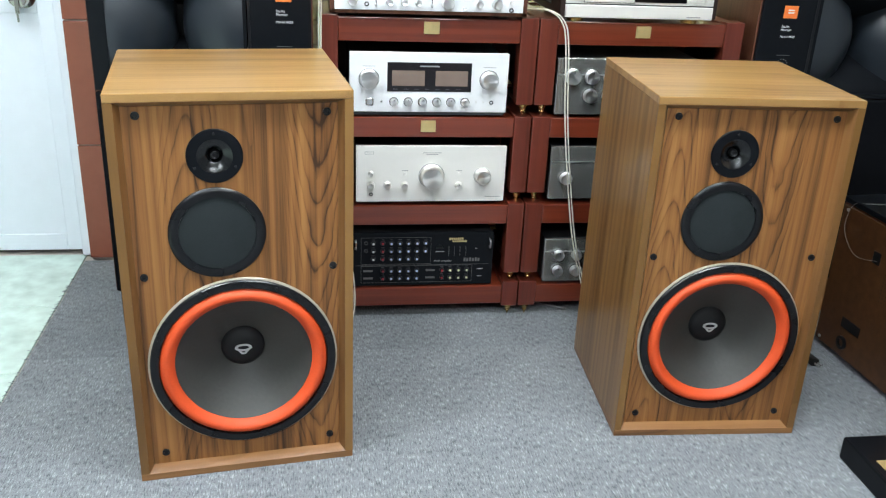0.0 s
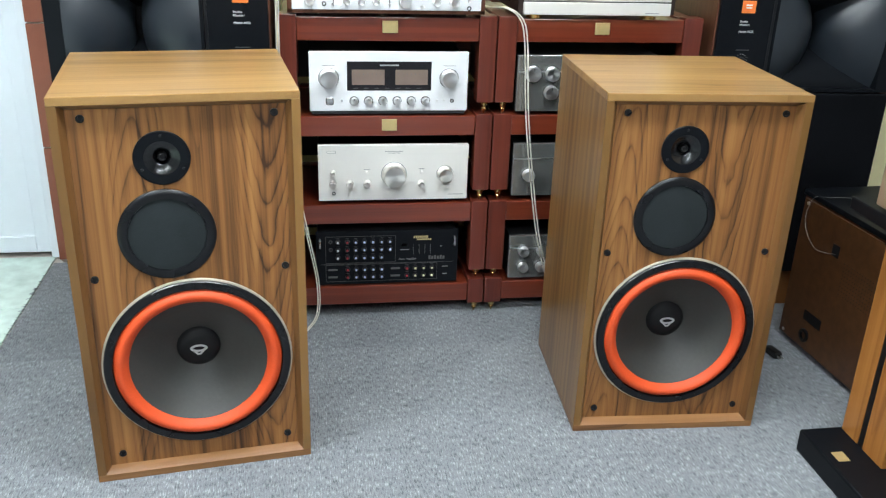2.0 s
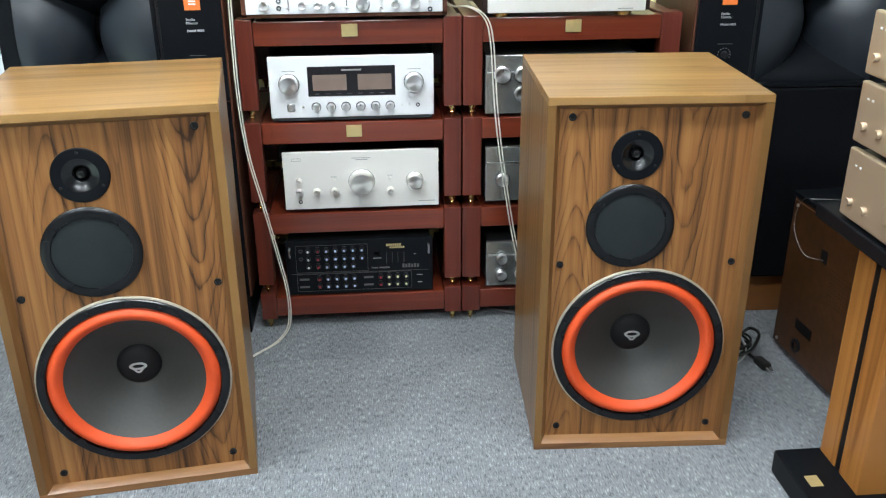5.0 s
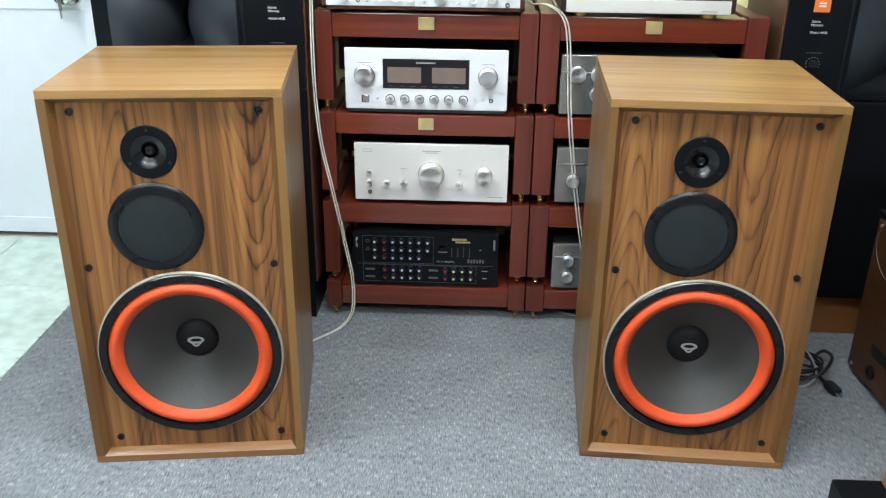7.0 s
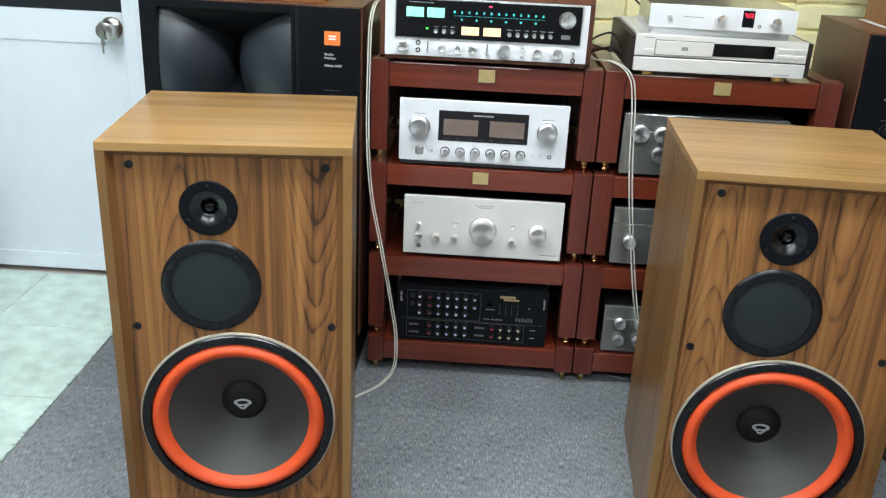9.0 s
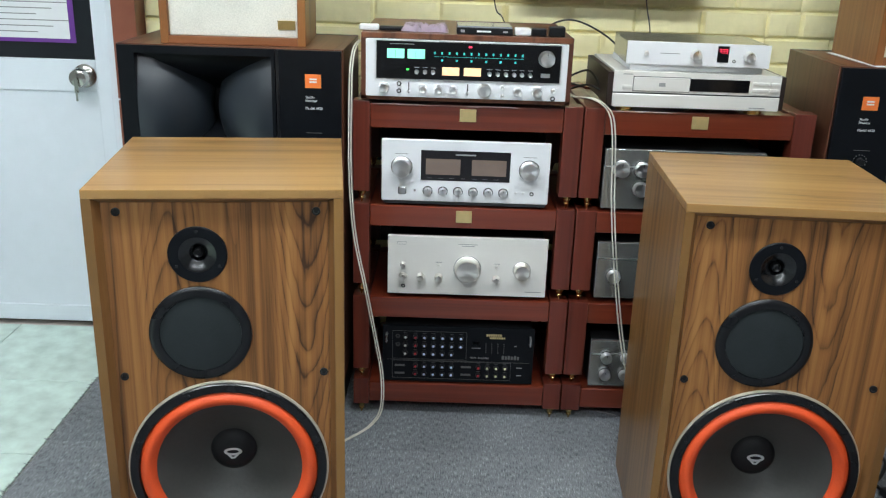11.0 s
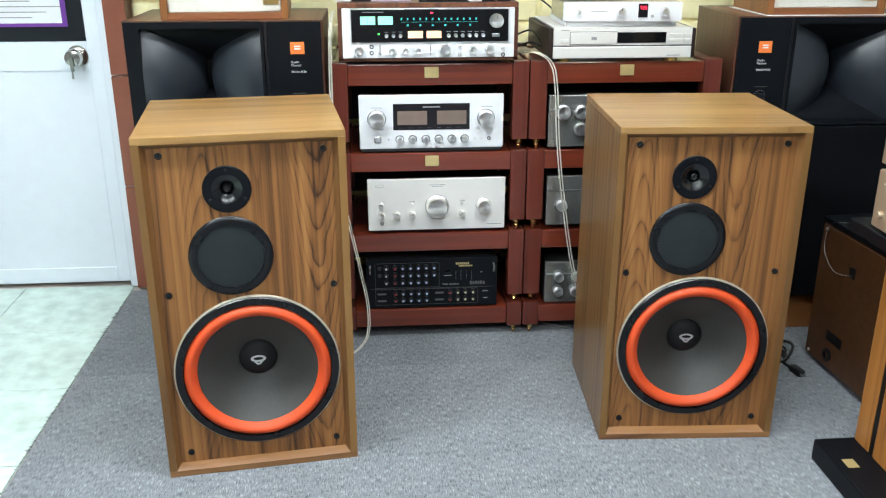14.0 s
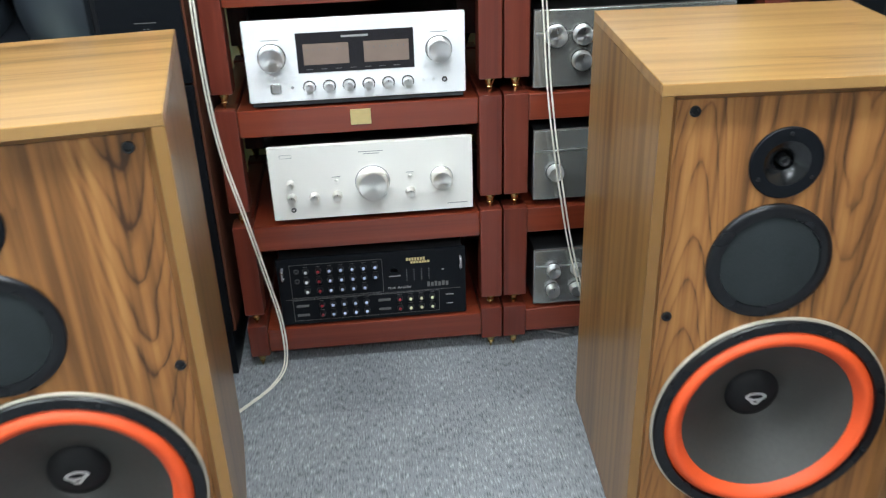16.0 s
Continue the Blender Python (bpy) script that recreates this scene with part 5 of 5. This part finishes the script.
stand = thing("speaker_stand", 1.2, 1.675, 0.0, 0, "cherry wood pillar stand with black base and top plates", "stand")
part("base_plate", bx(0, 0.27, -0.28, 0.0, 0.0, 0.06, bevel=0.006), BLACK_SATIN, stand, "heavy black base plate")
for y0, y1 in ((-0.075, -0.012), (-0.172, -0.096)):
    part("pillar", bx(0.101, 0.248, y0, y1, 0.061, 0.62, bevel=0.002), CHERRY, stand, "cherry veneer pillar half")
part("core", bx(0.104, 0.245, -0.0958, -0.0752, 0.061, 0.62), BLACK, stand)
part("top_plate", bx(0.0, 0.27, -0.28, 0.0, 0.621, 0.651, bevel=0.004), BLACK_SATIN, stand)
part("price_tag", bx(0.022, 0.05, -0.135, -0.1, 0.0605, 0.0615), GOLD_TAG, stand, "small yellow tag")
zc = 0.652
for i, hgt in enumerate((0.14, 0.121, 0.121)):
    a = thing("gold_amplifier", 1.205, 1.6, zc, 0, "small champagne gold component stacked on the stand", "amplifier", "gold components")
    part("case", bx(0.014, 0.22, -0.235, -0.005, 0.006, hgt - 0.01), DARKMETAL, a)
    part("faceplate", bx(0.0, 0.014, -0.24, 0.0, 0.006, hgt - 0.004, bevel=0.004, seg=3), GOLDEN, a, "champagne gold faceplate")
    for fy in (-0.2, -0.04):
        for fx in (0.03, 0.19):
            part("foot", lt([(0.012, 0), (0.012, 0.008), (0, 0.008)], (fx, fy, 0), axis="z", seg=12), BRASS, a)
    for ky, kz, kr in ((-0.035, 0.04, 0.008), (-0.085, 0.04, 0.008), (-0.16, 0.06, 0.018)):
        part("knob", lt([(kr, 0.002), (kr, -0.007), (kr * 0.85, -0.009), (0, -0.0085)], (0.0, ky, kz), axis="x", seg=20), GOLDEN, a)
    for ky in (-0.03, -0.045):
        part("text_line", bx(-0.0006, 0.001, ky - 0.004, ky + 0.003, hgt - 0.034, hgt - 0.0305), WHITE, a)
    zc += hgt + 0.002

# black cords on the carpet
solo("mains_cable", tube(bmesh.new(), ((1.2, 2.33, 0.006), (1.27, 2.2, 0.006), (1.33, 2.14, 0.03), (1.39, 2.2, 0.05), (1.4, 2.28, 0.03), (1.36, 2.25, 0.02), (1.355, 2.2, 0.007), (1.365, 2.14, 0.007)), 0.0045), BLACKRUBBER, "black power cord lying on the carpet", "cord")
plug = thing("power_plug", 1.365, 2.14, 0.0, 10, "black moulded mains plug on the carpet", "plug")
part("body", bx(-0.013, 0.013, -0.05, 0.002, 0.001, 0.022, bevel=0.006), BLACKRUBBER, plug)
for px in (-0.006, 0.004):
    part("pin", bx(px, px + 0.002, -0.066, -0.05, 0.009, 0.014), CHROME, plug)
coil = [(1.305 + (0.062 + 0.006 * math.sin(1.7 * k)) * math.cos(0.75 * k), 2.225 + (0.075 + 0.008 * math.cos(2.3 * k)) * math.sin(0.75 * k), 0.006 + 0.0016 * k + 0.004 * math.sin(k)) for k in range(26)]
solo("signal_cable", tube(bmesh.new(), [(1.2, 2.33, 0.006), *coil, (1.28, 2.32, 0.03), (1.22, 2.34, 0.006)], 0.0034), BLACKRUBBER, "black signal cable coiled on the carpet", "cable")
solo("signal_cable", tube(bmesh.new(), ((1.22, 2.34, 0.006), (1.25, 2.2, 0.006), (1.285, 2.12, 0.012), (1.335, 2.15, 0.03), (1.34, 2.25, 0.045), (1.3, 2.33, 0.05), (1.24, 2.33, 0.02)), 0.0028), GREYPRINT, "grey signal cable coiled on the carpet", "cable")
solo("signal_cable", tube(bmesh.new(), ((0.62, 2.64, 0.004), (0.655, 2.545, 0.004), (0.695, 2.515, 0.004), (0.745, 2.488, 0.004)), 0.003), GREYPRINT, "grey signal cable lying under the rack", "cable")

# pale speaker wires
def wire(points, label, material=WIRE, r=0.0022, name="speaker_wire", category="speaker wire", group="speaker wires"):
    return solo(name, tube(bmesh.new(), points, r), material, label, category, group=group)


for dx in (0.0, 0.006):
    wire([(x + dx, y, z) for x, y, z in ((-0.012, 2.63, 1.036), (-0.012, 2.48, 1.034), (-0.016, 2.437, 1.0), (-0.019, 2.435, 0.935), (-0.021, 2.435, 0.729), (-0.01, 2.435, 0.557), (0.019, 2.43, 0.408), (0.049, 2.425, 0.252), (0.068, 2.418, 0.14), (0.066, 2.408, 0.045), (0.035, 2.383, 0.004), (-0.015, 2.318, 0.003), (-0.06, 2.27, 0.003))], "clear-sheathed speaker wire hanging down beside the rack", r=0.0019)
for dx in (0.0, 0.008):
    wire([(x + dx, y, z) for x, y, z in ((0.54, 2.73, 0.91), (0.555, 2.53, 0.918), (0.59, 2.446, 0.928), (0.632, 2.439, 0.9), (0.65, 2.437, 0.835), (0.665, 2.436, 0.65), (0.69, 2.436, 0.465), (0.73, 2.436, 0.245), (0.78, 2.42, 0.08), (0.82, 2.38, 0.003))], "clear-sheathed speaker wire hanging before the rack", r=0.0019)
wire(((0.46, 2.93, 0.98), (0.504, 2.93, 1.041), (0.544, 2.93, 1.072), (0.594, 2.93, 1.081), (0.655, 2.93, 1.061), (0.719, 2.93, 1.022), (0.76, 2.9, 0.97), (0.74, 2.87, 0.906)), "black power cord curving against the yellow wall", BLACKRUBBER, 0.0028, "mains_cable", "cord", "cords")
wire(((0.8, 2.95, 1.2), (0.814, 2.945, 1.121), (0.829, 2.945, 1.06), (0.835, 2.94, 0.98), (0.83, 2.92, 0.91)), "thin black cable hanging down the yellow wall", BLACKRUBBER, 0.0018, "aerial_cable", "cord", "cords")
wire(((0.345, 2.95, 1.2), (0.364, 2.945, 1.105), (0.384, 2.945, 1.081), (0.41, 2.93, 1.02), (0.43, 2.89, 0.93), (0.44, 2.87, 0.899)), "thin black cable hanging behind the receiver", BLACKRUBBER, 0.0018, "aerial_cable", "cord", "cords")
wire(((0.56, 2.72, 0.905), (0.6, 2.6, 0.94), (0.63, 2.56, 0.935), (0.61, 2.66, 0.97), (0.56, 2.74, 0.93), (0.62, 2.8, 0.905)), "tangled black cord behind the disc player", BLACKRUBBER, 0.003, "mains_cable", "cord", "cords")

# black cabinet by the door
solo("dark_cabinet", bx(-1.75, -1.375, 2.62, 2.9, -0.0075, 0.62, bevel=0.004), BLACK_SATIN, "black cabinet standing on the tiles before the door", "cabinet")

# ---- laid pieces ----
lay_bricks()
TILE = 0.4
tile_mesh = mesh_of("floor_tile", bx(0.0015, TILE - 0.0015, 0.0015, TILE - 0.0015, -0.0079, -0.0015, bevel=0.001, seg=1), MINT)
for i in range(6):
    for j in range(15):
        ob = new("floor_tile", tile_mesh)
        ob.parent = floor
        ob.matrix_basis = pose(CARPET_X - 0.005 - TILE * (i + 1), 3.0 - TILE * (j + 1), 0)


def carpet_fringe():
    """Loose yarns along the cut edge of the carpet."""
    rng = random.Random(8)
    bm = bmesh.new()
    for _ in range(170):
        y = rng.uniform(0.9, 2.9)
        ln, dy = rng.uniform(0.004, 0.02), rng.uniform(-0.012, 0.012)
        x = CARPET_X + 0.004
        tube(bm, ((x, y, -0.003), (x - ln * 0.5, y + dy * 0.3, -0.002 + rng.uniform(0, 0.004)), (x - ln, y + dy, -0.0005)), 0.0008, seg=5)
    solo("carpet_fringe", bm, CARPET_DARK, "loose grey yarns along the cut carpet edge", "carpet fringe", "stuff")


carpet_fringe()
